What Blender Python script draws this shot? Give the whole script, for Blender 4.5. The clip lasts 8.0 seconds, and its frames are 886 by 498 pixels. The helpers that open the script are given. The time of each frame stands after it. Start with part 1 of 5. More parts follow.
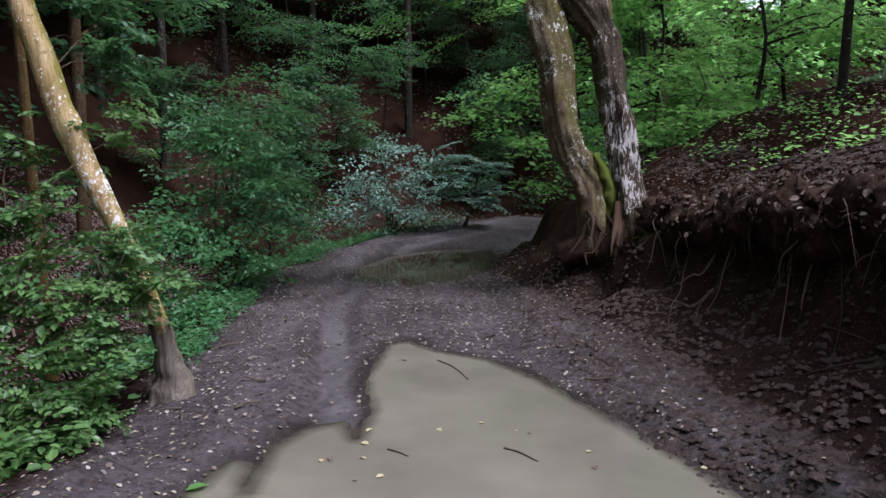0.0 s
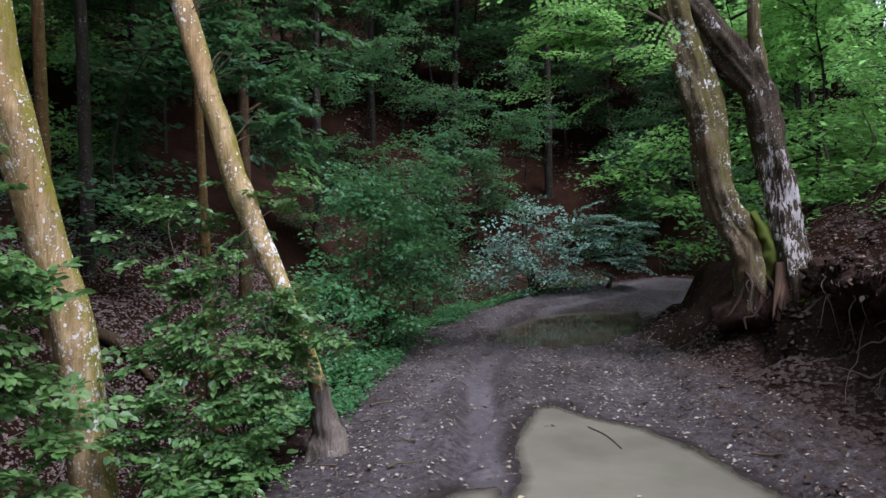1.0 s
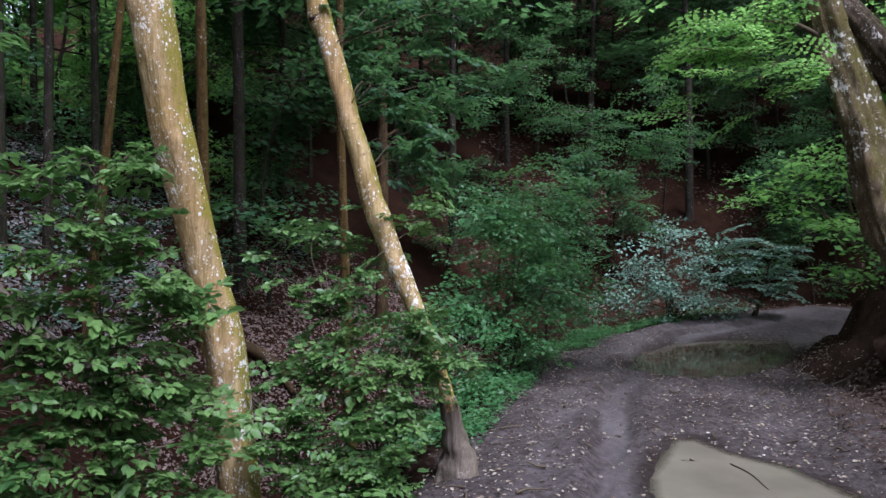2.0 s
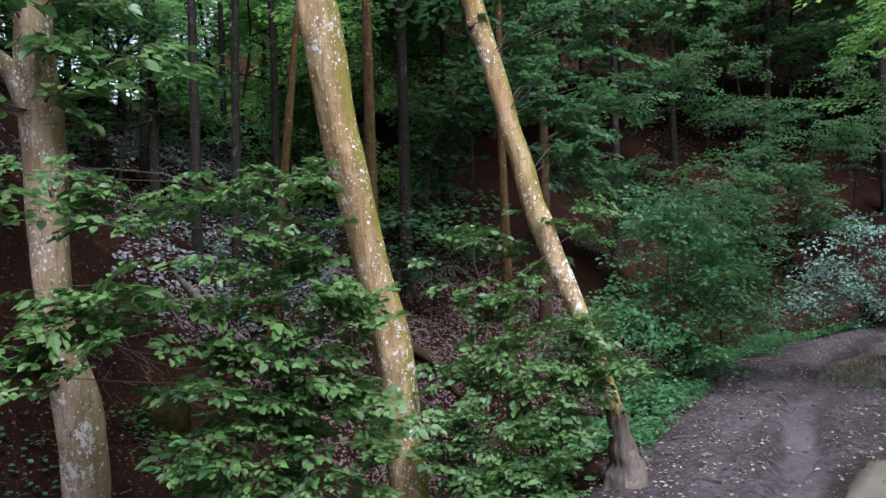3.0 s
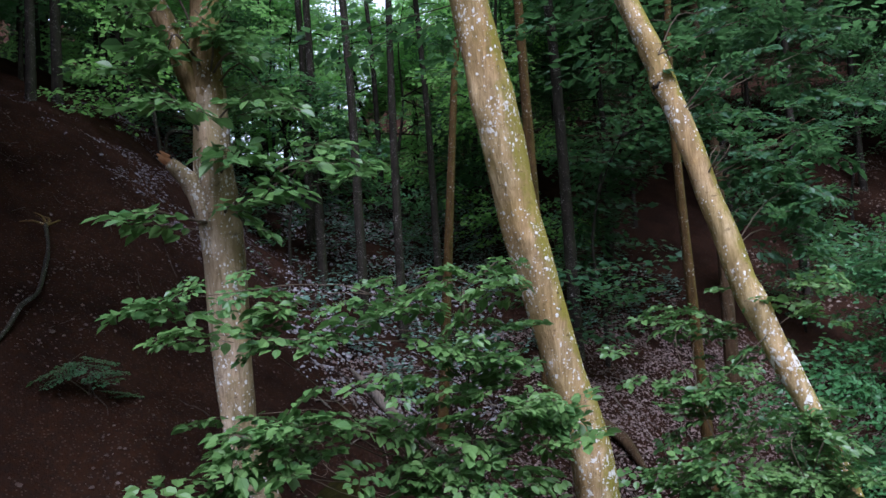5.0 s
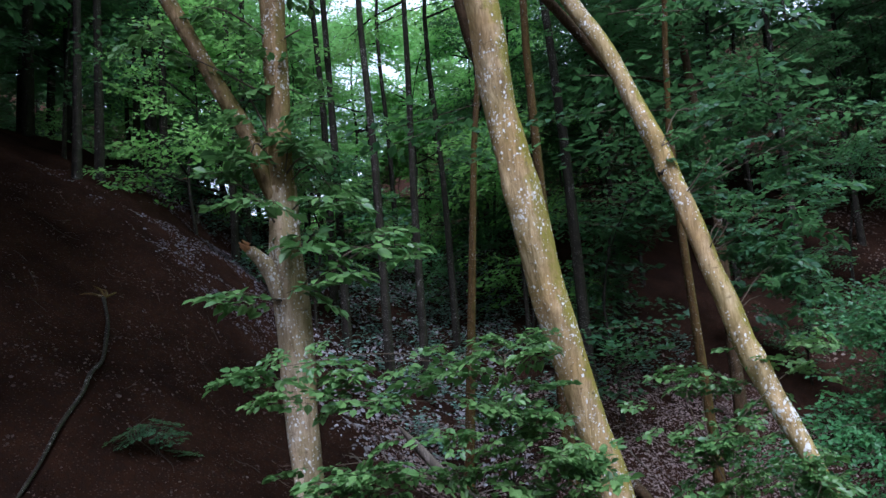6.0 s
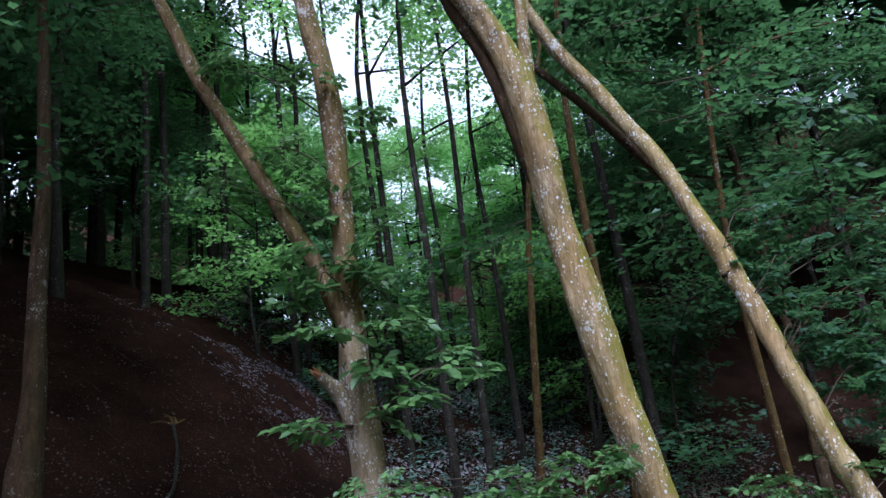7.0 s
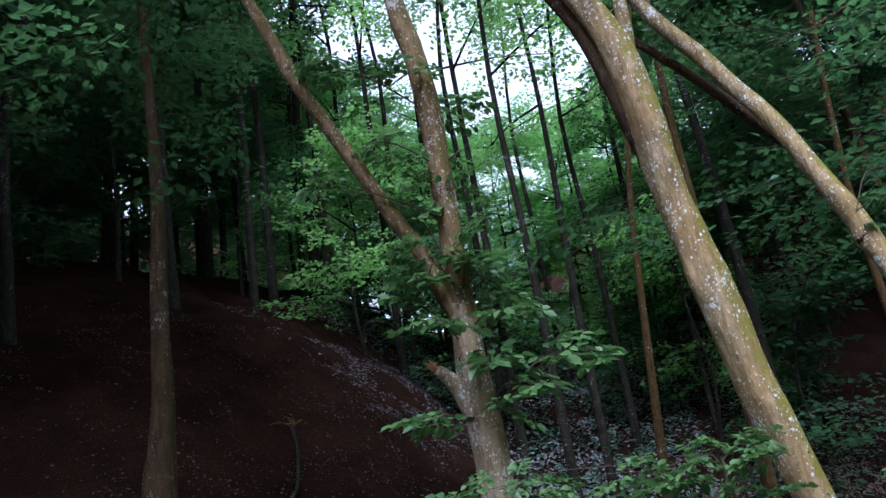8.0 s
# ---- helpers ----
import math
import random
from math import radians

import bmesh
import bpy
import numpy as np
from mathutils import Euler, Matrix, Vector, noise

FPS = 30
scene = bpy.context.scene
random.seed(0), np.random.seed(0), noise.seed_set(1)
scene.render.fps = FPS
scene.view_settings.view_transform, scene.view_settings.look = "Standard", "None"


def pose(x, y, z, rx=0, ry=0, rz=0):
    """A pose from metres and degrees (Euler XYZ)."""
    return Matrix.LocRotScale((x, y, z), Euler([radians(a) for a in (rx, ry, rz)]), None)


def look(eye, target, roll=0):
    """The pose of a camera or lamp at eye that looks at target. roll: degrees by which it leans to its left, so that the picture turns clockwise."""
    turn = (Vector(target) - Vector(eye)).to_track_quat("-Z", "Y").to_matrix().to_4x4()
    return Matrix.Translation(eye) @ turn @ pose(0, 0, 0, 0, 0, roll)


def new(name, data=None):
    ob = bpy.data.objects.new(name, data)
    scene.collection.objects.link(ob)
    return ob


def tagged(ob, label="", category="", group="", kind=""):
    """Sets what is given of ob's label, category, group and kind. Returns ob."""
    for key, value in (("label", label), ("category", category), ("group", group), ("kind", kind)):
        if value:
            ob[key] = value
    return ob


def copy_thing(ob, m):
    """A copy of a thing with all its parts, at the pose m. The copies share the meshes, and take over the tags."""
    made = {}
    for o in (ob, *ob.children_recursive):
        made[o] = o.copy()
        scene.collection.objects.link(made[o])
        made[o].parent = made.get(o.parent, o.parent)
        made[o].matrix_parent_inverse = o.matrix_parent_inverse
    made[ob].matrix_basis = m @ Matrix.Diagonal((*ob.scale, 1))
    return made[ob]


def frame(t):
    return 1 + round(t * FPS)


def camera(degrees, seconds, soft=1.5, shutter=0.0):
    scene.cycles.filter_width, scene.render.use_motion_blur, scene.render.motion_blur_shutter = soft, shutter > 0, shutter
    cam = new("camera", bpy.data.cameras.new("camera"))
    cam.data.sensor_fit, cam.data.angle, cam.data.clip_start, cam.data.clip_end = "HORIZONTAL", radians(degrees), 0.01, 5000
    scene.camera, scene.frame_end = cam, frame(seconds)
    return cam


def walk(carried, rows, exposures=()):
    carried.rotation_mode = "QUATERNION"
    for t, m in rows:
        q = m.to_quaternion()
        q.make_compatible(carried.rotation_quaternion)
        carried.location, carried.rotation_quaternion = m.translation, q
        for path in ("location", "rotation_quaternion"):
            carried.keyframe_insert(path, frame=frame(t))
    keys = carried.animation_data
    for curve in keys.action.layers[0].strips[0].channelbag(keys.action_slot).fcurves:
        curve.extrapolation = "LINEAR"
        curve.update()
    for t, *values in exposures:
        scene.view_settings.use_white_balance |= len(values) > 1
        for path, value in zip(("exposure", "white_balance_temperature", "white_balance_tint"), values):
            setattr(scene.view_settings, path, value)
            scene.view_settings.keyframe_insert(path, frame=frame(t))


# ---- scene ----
cam = camera(61.98, 8.0, 1.5)
PATH = [
    (0, 0.020, -0.022, 1.564, 0.18, -6.67, 0.02),
    (0.5, -0.032, -0.000, 1.565, 6.10, -4.37, -0.72),
    (1, -0.072, -0.021, 1.572, 10.77, -1.91, -0.66),
    (1.2, -0.083, -0.015, 1.567, 12.57, -1.54, -0.52),
    (2.5, -0.047, -0.040, 1.595, 27.67, 0.58, -0.53),
    (3, -0.051, -0.032, 1.592, 33.67, 0.25, -1.14),
    (3.5, -0.012, -0.175, 1.574, 34.80, 0.47, -0.69),
    (4, -0.030, -0.202, 1.571, 38.10, -0.10, -1.63),
    (4.5, -0.318, 0.072, 1.792, 43.19, 1.76, -2.50),
    (4.7, -0.542, 0.289, 1.869, 44.49, 2.76, -3.27),
    (5.8, -0.142, -0.439, 1.985, 45.05, 6.55, -3.98),
    (6, -0.139, -0.459, 2.000, 45.28, 8.06, -4.56),
    (6.5, -0.144, -0.506, 2.061, 46.57, 12.49, -5.72),
    (7, -0.142, -0.566, 2.090, 48.48, 16.46, -7.06),
    (7.5, -0.189, -0.583, 2.096, 51.24, 17.47, -8.32),
    (8, -0.300, -0.586, 2.096, 55.89, 16.98, -8.92),
]


def carried_pose(x, y, z, yaw, pitch, roll):
    return pose(x, y, z, 0, 0, yaw) @ pose(0, 0, 0, 90 + pitch, 0, 0) @ pose(0, 0, 0, 0, 0, roll)


walk(cam, [(r[0], carried_pose(*r[1:])) for r in PATH],
     [(0.0, 0.75, 5900, 22), (1.2, 0.75, 5800, 20), (2.5, 0.98, 5850, 22), (4.0, 0.92, 5700, 23), (4.7, 0.82, 5600, 22), (6.0, 0.72, 5350, 17), (8.0, 0.62, 5250, 20)])

# ---- world and sun: an overcast evening sky over a wood ----
world = bpy.data.worlds.new("world")
scene.world = world
world.use_nodes = True
wn, wl = world.node_tree.nodes, world.node_tree.links
sky = wn.new("ShaderNodeTexSky")
sky.sky_type, sky.sun_disc = "NISHITA", False
sky.sun_elevation, sky.sun_rotation = radians(59), radians(129)
sky.air_density, sky.dust_density = 1.0, 2.5
cloud = wn.new("ShaderNodeMix")
cloud.data_type = "RGBA"
cloud.inputs["Factor"].default_value = 0.7
cloud.inputs[7].default_value = (8.0, 8.4, 9.0, 1)
wl.new(sky.outputs[0], cloud.inputs[6])
wl.new(cloud.outputs[2], wn["Background"].inputs["Color"])
wn["Background"].inputs["Strength"].default_value = 0.15
sun_data = bpy.data.lights.new("sun", "SUN")
sun_data.energy, sun_data.angle, sun_data.color = 3.4, radians(26), (0.93, 0.96, 1.0)
sun = new("sun", sun_data)
sun.matrix_world = look((2.6, -1.2, 12), (-2.4, 2.8, 1.5))


# ---- materials ----
class Nodes:
    """A small helper to wire a Principled material."""

    def __init__(self, name):
        self.mat = bpy.data.materials.new(name)
        self.mat.use_nodes = True
        self.n, self.l = self.mat.node_tree.nodes, self.mat.node_tree.links
        self.shader, self.out = self.n["Principled BSDF"], self.n["Material Output"]
        self.coord = self.n.new("ShaderNodeTexCoord").outputs["Object"]

    def put(self, socket, value):
        if isinstance(value, bpy.types.NodeSocket):
            self.l.new(value, socket)
        elif value is not None:
            socket.default_value = value

    def noise(self, scale, detail=4.0, rough=0.6, at=None, lift=0.0):
        t = self.n.new("ShaderNodeTexNoise")
        t.inputs["Scale"].default_value, t.inputs["Detail"].default_value, t.inputs["Roughness"].default_value = scale, detail, rough
        t.inputs["Distortion"].default_value = lift
        self.put(t.inputs["Vector"], at or self.coord)
        return t.outputs["Fac"]

    def cells(self, scale, feature="F1", out="Distance", at=None):
        t = self.n.new("ShaderNodeTexVoronoi")
        t.feature = feature
        t.inputs["Scale"].default_value = scale
        self.put(t.inputs["Vector"], at or self.coord)
        return t.outputs[out]

    def stretch(self, x, y, z):
        t = self.n.new("ShaderNodeMapping")
        t.inputs["Scale"].default_value = (x, y, z)
        self.l.new(self.coord, t.inputs["Vector"])
        return t.outputs["Vector"]

    def ramp(self, fac, *stops):
        t = self.n.new("ShaderNodeValToRGB")
        while len(t.color_ramp.elements) < len(stops):
            t.color_ramp.elements.new(0.5)
        for e, (p, c) in zip(t.color_ramp.elements, stops):
            e.position, e.color = p, (*c, 1) if isinstance(c, tuple) else (c, c, c, 1)
        self.put(t.inputs["Fac"], fac)
        return t.outputs["Color"]

    def mix(self, fac, a, b, blend="MIX"):
        t = self.n.new("ShaderNodeMix")
        t.data_type, t.blend_type = "RGBA", blend
        self.put(t.inputs["Factor"], fac)
        for k, v in ((6, a), (7, b)):
            self.put(t.inputs[k], (*v, 1) if isinstance(v, tuple) else v)
        return t.outputs[2]

    def maths(self, op, a, b=None, c=None):
        t = self.n.new("ShaderNodeMath")
        t.operation, t.use_clamp = op, False
        for s, v in zip(t.inputs, (a, b, c)):
            self.put(s, v)
        return t.outputs[0]

    def attribute(self, name):
        t = self.n.new("ShaderNodeAttribute")
        t.attribute_name = name
        return t.outputs["Fac"]

    def island(self):
        return self.n.new("ShaderNodeNewGeometry").outputs["Random Per Island"]

    def facing(self, way):
        g, d = self.n.new("ShaderNodeNewGeometry"), self.n.new("ShaderNodeVectorMath")
        d.operation = "DOT_PRODUCT"
        self.l.new(g.outputs["Normal"], d.inputs[0])
        d.inputs[1].default_value = Vector(way).normalized()
        return d.outputs["Value"]

    def bump(self, height, strength, distance):
        t = self.n.new("ShaderNodeBump")
        t.inputs["Strength"].default_value, t.inputs["Distance"].default_value = strength, distance
        self.put(t.inputs["Height"], height)
        return t.outputs["Normal"]

    def finish(self, colour, rough=0.8, normal=None, specular=0.3):
        for key, value in (("Base Color", (*colour, 1) if isinstance(colour, tuple) else colour), ("Roughness", rough), ("Normal", normal), ("Specular IOR Level", specular)):
            self.put(self.shader.inputs[key], value)
        return self.mat


def leaf_material(name, dark, light, translucent, gloss=0.45, through_colour=None):
    """Green leaves: each one a little different, letting some light through."""
    k = Nodes(name)
    hue = k.ramp(k.island(), (0.0, dark), (0.55, tuple((a + b) / 2 for a, b in zip(dark, light))), (1.0, light))
    colour = k.mix(k.ramp(k.noise(0.9, 2), (0.35, 0.0), (0.7, 0.55)), hue, tuple(0.75 * c for c in light))
    k.finish(colour, gloss + 0.12, None, 0.4)
    t, m = k.n.new("ShaderNodeBsdfTranslucent"), k.n.new("ShaderNodeMixShader")
    k.l.new(k.mix(0.5, colour, through_colour or (0.17, 0.36, 0.1)), t.inputs["Color"])
    m.inputs["Fac"].default_value = translucent
    k.l.new(k.shader.outputs[0], m.inputs[1])
    k.l.new(t.outputs[0], m.inputs[2])
    k.l.new(m.outputs[0], k.out.inputs["Surface"])
    return k.mat


def bark_material(name, base, pale, mossy, moss=0.45, lichen=0.5, way=(0.79, 0.62, 0.15), band=None, crust_colour=(0.72, 0.69, 0.64), streak=0.75, dots=True):
    """Smooth hornbeam and beech bark: long grain, dark scars, an algae-green side, ragged pale lichen."""
    k = Nodes(name)
    long = k.stretch(1.0, 1.0, 0.2)
    grain = k.noise(24, 6, 0.65, long, 0.4)
    thread = k.noise(85, 3, 0.6, k.stretch(1, 1, 0.07), 0.2)
    patch = k.noise(3.2, 5, 0.6)
    blotch = k.noise(11, 5, 0.7, k.stretch(1, 1, 0.6))
    colour = k.mix(k.ramp(patch, (0.34, 0.0), (0.66, 1.0)), base, pale)
    colour = k.mix(k.ramp(blotch, (0.36, 0.55), (0.56, 0.0)), colour, tuple(0.55 * c for c in base))
    colour = k.mix(k.ramp(grain, (0.32, 0.85), (0.6, 0.0)), colour, tuple(0.34 * c for c in base))
    colour = k.mix(k.ramp(thread, (0.35, 0.5), (0.52, 0.0)), colour, tuple(0.45 * c for c in base))
    # a thin film of algae all over, thick on one side
    film = k.ramp(k.noise(1.7, 5, 0.65), (0.42, 0.0), (0.72, 0.45 * moss))
    colour = k.mix(film, colour, mossy)
    side = k.maths("ADD", k.facing(way), k.maths("MULTIPLY", k.maths("SUBTRACT", k.noise(6, 6, 0.75), 0.5), 2.6))
    colour = k.mix(k.ramp(side, (0.3, 0.0), (0.85, moss)), colour, k.mix(k.noise(45, 4), tuple(0.55 * c for c in mossy), tuple(1.5 * c for c in mossy)))
    where = k.maths("MULTIPLY", k.maths("SUBTRACT", k.noise(4.0, 4, 0.65), 0.5), 0.75)
    flecks = k.maths("ADD", k.noise(27, 4, 0.55, k.stretch(1, 1, 0.8), 0.6), where)
    speck = k.maths("ADD", k.noise(75, 3, 0.5, None, 0.4), k.maths("MULTIPLY", where, 0.5))
    crust = k.maths("ADD", k.noise(26 if streak > 0.5 else 42, 6, 0.62, k.stretch(1, 1, streak)), where)
    if band:
        # the height at which a white crust is thickest
        sep = k.n.new("ShaderNodeSeparateXYZ")
        k.l.new(k.coord, sep.inputs[0])
        near = k.ramp(k.maths("ABSOLUTE", k.maths("DIVIDE", k.maths("SUBTRACT", sep.outputs[2], band[0]), band[1])), (0.3, 1.0), (1.0, 0.0))
        crust = k.maths("ADD", crust, k.maths("MULTIPLY", near, band[2]))
    spots = k.maths("MAXIMUM", k.maths("MAXIMUM", k.ramp(flecks, (0.7, 0.0), (0.725, lichen)), k.ramp(speck, (0.66, 0.0), (0.69, 0.9 * lichen))), k.ramp(crust, (0.675, 0.0), (0.71, 0.9 * lichen)))
    # round crusts of lichen, a centimetre or two across, thick in places
    for size, many in ((38, 0.75), (70, 0.73)) if dots and lichen > 0.55 else ():
        shape = k.maths("ADD", k.cells(size, at=k.stretch(1, 1, 0.75)), k.maths("MULTIPLY", k.maths("SUBTRACT", k.noise(size * 2.2, 3, 0.7), 0.5), 0.5))
        some = k.ramp(k.maths("ADD", k.cells(size, out="Color", at=k.stretch(1, 1, 0.75)), k.maths("MULTIPLY", where, 1.5)), (many, 0.0), (many + 0.01, 1.0))
        spots = k.maths("MAXIMUM", spots, k.maths("MULTIPLY", some, k.ramp(shape, (0.3, lichen), (0.38, 0.0))))
    colour = k.mix(spots, colour, crust_colour)
    marks = k.noise(12, 5, 0.75, k.stretch(1, 1, 1.8))
    colour = k.mix(k.ramp(marks, (0.31, 0.8), (0.41, 0.0)), colour, tuple(0.2 * c for c in base))
    relief = k.maths("ADD", k.maths("ADD", k.maths("MULTIPLY", grain, 0.7), k.maths("MULTIPLY", thread, 0.25)), k.maths("MULTIPLY", spots, 0.12))
    return k.finish(colour, 0.85, k.bump(relief, 0.9, 0.024), 0.1)


def land_material():
    """Trodden mud on the track, raw earth on the cut bank, rotting leaf litter under the trees, each running into the next."""
    k = Nodes("forest_earth")
    broad, fine, grit = k.noise(1.1, 6, 0.65), k.noise(14, 8, 0.75), k.noise(60, 4, 0.7)
    edge = k.maths("MULTIPLY", k.maths("SUBTRACT", k.noise(4.5, 6, 0.75), 0.5), 1.6)
    earth = k.ramp(k.maths("ADD", k.attribute("earth"), edge), (0.3, 0.0), (0.7, 1.0))
    litter = k.ramp(k.maths("ADD", k.attribute("litter"), edge), (0.3, 0.0), (0.7, 1.0))

    def soil(light, dark):
        return k.mix(k.ramp(broad, (0.35, 0.0), (0.65, 1.0)), dark, light)

    colour = k.mix(earth, soil((0.145, 0.123, 0.125), (0.085, 0.07, 0.07)), soil((0.048, 0.029, 0.021), (0.019, 0.012, 0.009)))
    colour = k.mix(litter, colour, soil((0.042, 0.019, 0.011), (0.015, 0.007, 0.0045)))
    colour = k.mix(k.ramp(fine, (0.36, 0.7), (0.6, 0.0)), colour, (0.02, 0.014, 0.012))
    bits = k.cells(34, "F1", "Color")
    size = k.maths("ADD", k.cells(34), k.maths("MULTIPLY", broad, -0.3))
    colour = k.mix(k.ramp(size, (0.02, 0.4), (0.14, 0.0)), colour, k.mix(bits, (0.13, 0.09, 0.07), (0.05, 0.034, 0.028)))
    colour = k.mix(k.maths("MULTIPLY", k.attribute("wet"), 0.7), colour, (0.03, 0.023, 0.019))
    track = k.attribute("track")
    colour = k.mix(k.maths("MULTIPLY", track, 0.4), colour, k.mix(k.noise(6, 4), (0.105, 0.092, 0.098), (0.15, 0.132, 0.138)))
    rough = k.maths("SUBTRACT", 0.85, k.maths("MULTIPLY", track, 0.3))
    relief = k.maths("MULTIPLY", k.maths("ADD", fine, k.maths("MULTIPLY", grit, 0.5)), k.maths("SUBTRACT", 1.0, k.maths("MULTIPLY", track, 0.7)))
    return k.finish(colour, rough, k.bump(relief, 1.0, 0.05), k.maths("MULTIPLY", track, 0.25))


def earth_material(name, light, dark):
    k = Nodes(name)
    fine = k.noise(14, 8, 0.75)
    return k.finish(k.mix(k.ramp(fine, (0.35, 0.0), (0.65, 1.0)), dark, light), 0.9, k.bump(fine, 0.9, 0.04), 0.03)


def water_material(name, colour, shallow, rough):
    """Standing water brown with mud; over the shallow rim the dark bottom shows."""
    k = Nodes(name)
    tone = k.mix(k.ramp(k.noise(0.8, 4), (0.35, 0.0), (0.7, 1.0)), tuple(0.72 * c for c in colour), tuple(1.08 * c for c in colour))
    deep = k.ramp(k.maths("ADD", k.attribute("deep"), k.maths("MULTIPLY", k.maths("SUBTRACT", k.noise(7, 4), 0.5), 0.35)), (0.02, 0.0), (0.5, 1.0))
    k.finish(k.mix(deep, shallow, tone), rough, k.bump(k.noise(2.2, 2), 0.05, 0.02), 0.45)
    k.shader.inputs["IOR"].default_value = 1.33
    return k.mat


def dead_leaf_material(name, *tones):
    k = Nodes(name)
    colour = k.ramp(k.island(), *[(i / max(1, len(tones) - 1), t) for i, t in enumerate(tones)])
    colour = k.mix(k.ramp(k.noise(90, 3), (0.4, 0.35), (0.65, 0.0)), colour, (0.05, 0.03, 0.02))
    return k.finish(colour, 0.65, None, 0.3)


def wood_material(name, a, b):
    k = Nodes(name)
    grain = k.noise(18, 6, 0.7, k.stretch(1, 1, 0.25), 0.3)
    return k.finish(k.mix(k.ramp(grain, (0.3, 0.0), (0.7, 1.0)), a, b), 0.85, k.bump(grain, 0.5, 0.01), 0.2)


LAND = land_material()
SOIL = earth_material("root_earth", (0.06, 0.037, 0.028), (0.02, 0.012, 0.009))
WATER = water_material("muddy_water", (0.17, 0.15, 0.114), (0.04, 0.032, 0.025), 0.05)
WATER_DARK = water_material("shallow_brown_water", (0.085, 0.072, 0.05), (0.05, 0.04, 0.032), 0.05)
BARK_WARM = bark_material("hornbeam_bark", (0.46, 0.295, 0.13), (0.6, 0.45, 0.27), (0.19, 0.17, 0.02), 0.85, 0.95, (0.79, 0.62, 0.15), (1.45, 0.55, 0.1))
BARK_FORK = bark_material("grooved_hornbeam_bark", (0.46, 0.32, 0.195), (0.6, 0.48, 0.35), (0.19, 0.16, 0.03), 0.35, 0.95, (0.9, 0.4, 0.1), (1.0, 0.9, 0.09))
BARK_GREY = bark_material("old_beech_bark", (0.13, 0.085, 0.045), (0.27, 0.21, 0.145), (0.09, 0.085, 0.018), 0.7, 0.9, (0.7, -0.3, 0.4), (2.2, 1.4, 0.05), dots=False)
BARK_PALE = bark_material("peeling_dark_bark", (0.05, 0.035, 0.024), (0.11, 0.08, 0.058), (0.06, 0.055, 0.015), 0.6, 0.8, (-0.6, 0.2, 0.3), (0.7, 0.95, 0.17), (0.5, 0.46, 0.44), 0.12, False)
BARK_DARK = bark_material("forest_bark", (0.026, 0.02, 0.016), (0.05, 0.041, 0.033), (0.03, 0.036, 0.014), 0.4, 0.25)
BARK_BROWN = bark_material("brown_bark", (0.075, 0.043, 0.022), (0.115, 0.07, 0.038), (0.06, 0.055, 0.02), 0.3, 0.25)
BARK_ORANGE = bark_material("orange_bark", (0.1, 0.055, 0.02), (0.15, 0.085, 0.033), (0.12, 0.1, 0.02), 0.4, 0.4)
# Hornbeam bark above the fork, with leaf shade put into its tone.
BARK_SHADY = bark_material("shady_hornbeam_bark", (0.28, 0.175, 0.08), (0.42, 0.29, 0.16), (0.12, 0.1, 0.02), 0.7, 0.6)
MOSS = leaf_material("moss", (0.035, 0.055, 0.006), (0.1, 0.12, 0.012), 0.1, 0.9)
MOSS_DARK = earth_material("mossy_earth", (0.03, 0.027, 0.006), (0.009, 0.007, 0.003))
CLOD = earth_material("clod", (0.085, 0.062, 0.054), (0.028, 0.02, 0.016))
ROOT_DARK = wood_material("damp_root", (0.022, 0.015, 0.011), (0.06, 0.04, 0.03))
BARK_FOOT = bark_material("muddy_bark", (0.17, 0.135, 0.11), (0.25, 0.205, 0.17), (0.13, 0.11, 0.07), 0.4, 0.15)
ROOT_WOOD = wood_material("bare_root", (0.1, 0.065, 0.045), (0.2, 0.145, 0.105))
TORN_WOOD = wood_material("torn_wood", (0.26, 0.11, 0.045), (0.4, 0.2, 0.09))
SPUR_WOOD = wood_material("splintered_root", (0.05, 0.028, 0.018), (0.17, 0.1, 0.065))
TWIG_WOOD = wood_material("twig_wood", (0.06, 0.045, 0.03), (0.1, 0.075, 0.05))
LEAF_NEAR = leaf_material("hornbeam_leaf", (0.028, 0.088, 0.024), (0.125, 0.23, 0.065), 0.3, 0.3)
LEAF_WOOD = leaf_material("forest_leaf", (0.024, 0.078, 0.036), (0.062, 0.15, 0.07), 0.45, 0.3)
# Young beech green, raised so the colour carries some sky light.
LEAF_BRIGHT = leaf_material("young_bright_leaf", (0.085, 0.22, 0.065), (0.2, 0.42, 0.11), 0.62, 0.4, (0.42, 0.75, 0.2))
# Leaf green lifted further: backlight through far foliage put into the colour.
LEAF_LIT = leaf_material("backlit_leaf", (0.1, 0.27, 0.09), (0.22, 0.46, 0.14), 0.66, 0.4, (0.46, 0.82, 0.25))
LEAF_WARM = leaf_material("yellow_green_leaf", (0.072, 0.155, 0.042), (0.14, 0.245, 0.072), 0.35, 0.35)
# Silvery green, with open-sky brightness added to the colour.
LEAF_PALE = leaf_material("silvery_skylit_leaf", (0.1, 0.2, 0.15), (0.2, 0.33, 0.26), 0.25, 0.28, (0.2, 0.34, 0.2))
LEAF_HERB = leaf_material("herb_leaf", (0.026, 0.105, 0.036), (0.085, 0.225, 0.08), 0.35, 0.3)
DEAD = dead_leaf_material("dead_leaf", (0.045, 0.026, 0.019), (0.09, 0.056, 0.042), (0.14, 0.1, 0.08), (0.1, 0.058, 0.036), (0.22, 0.17, 0.14))
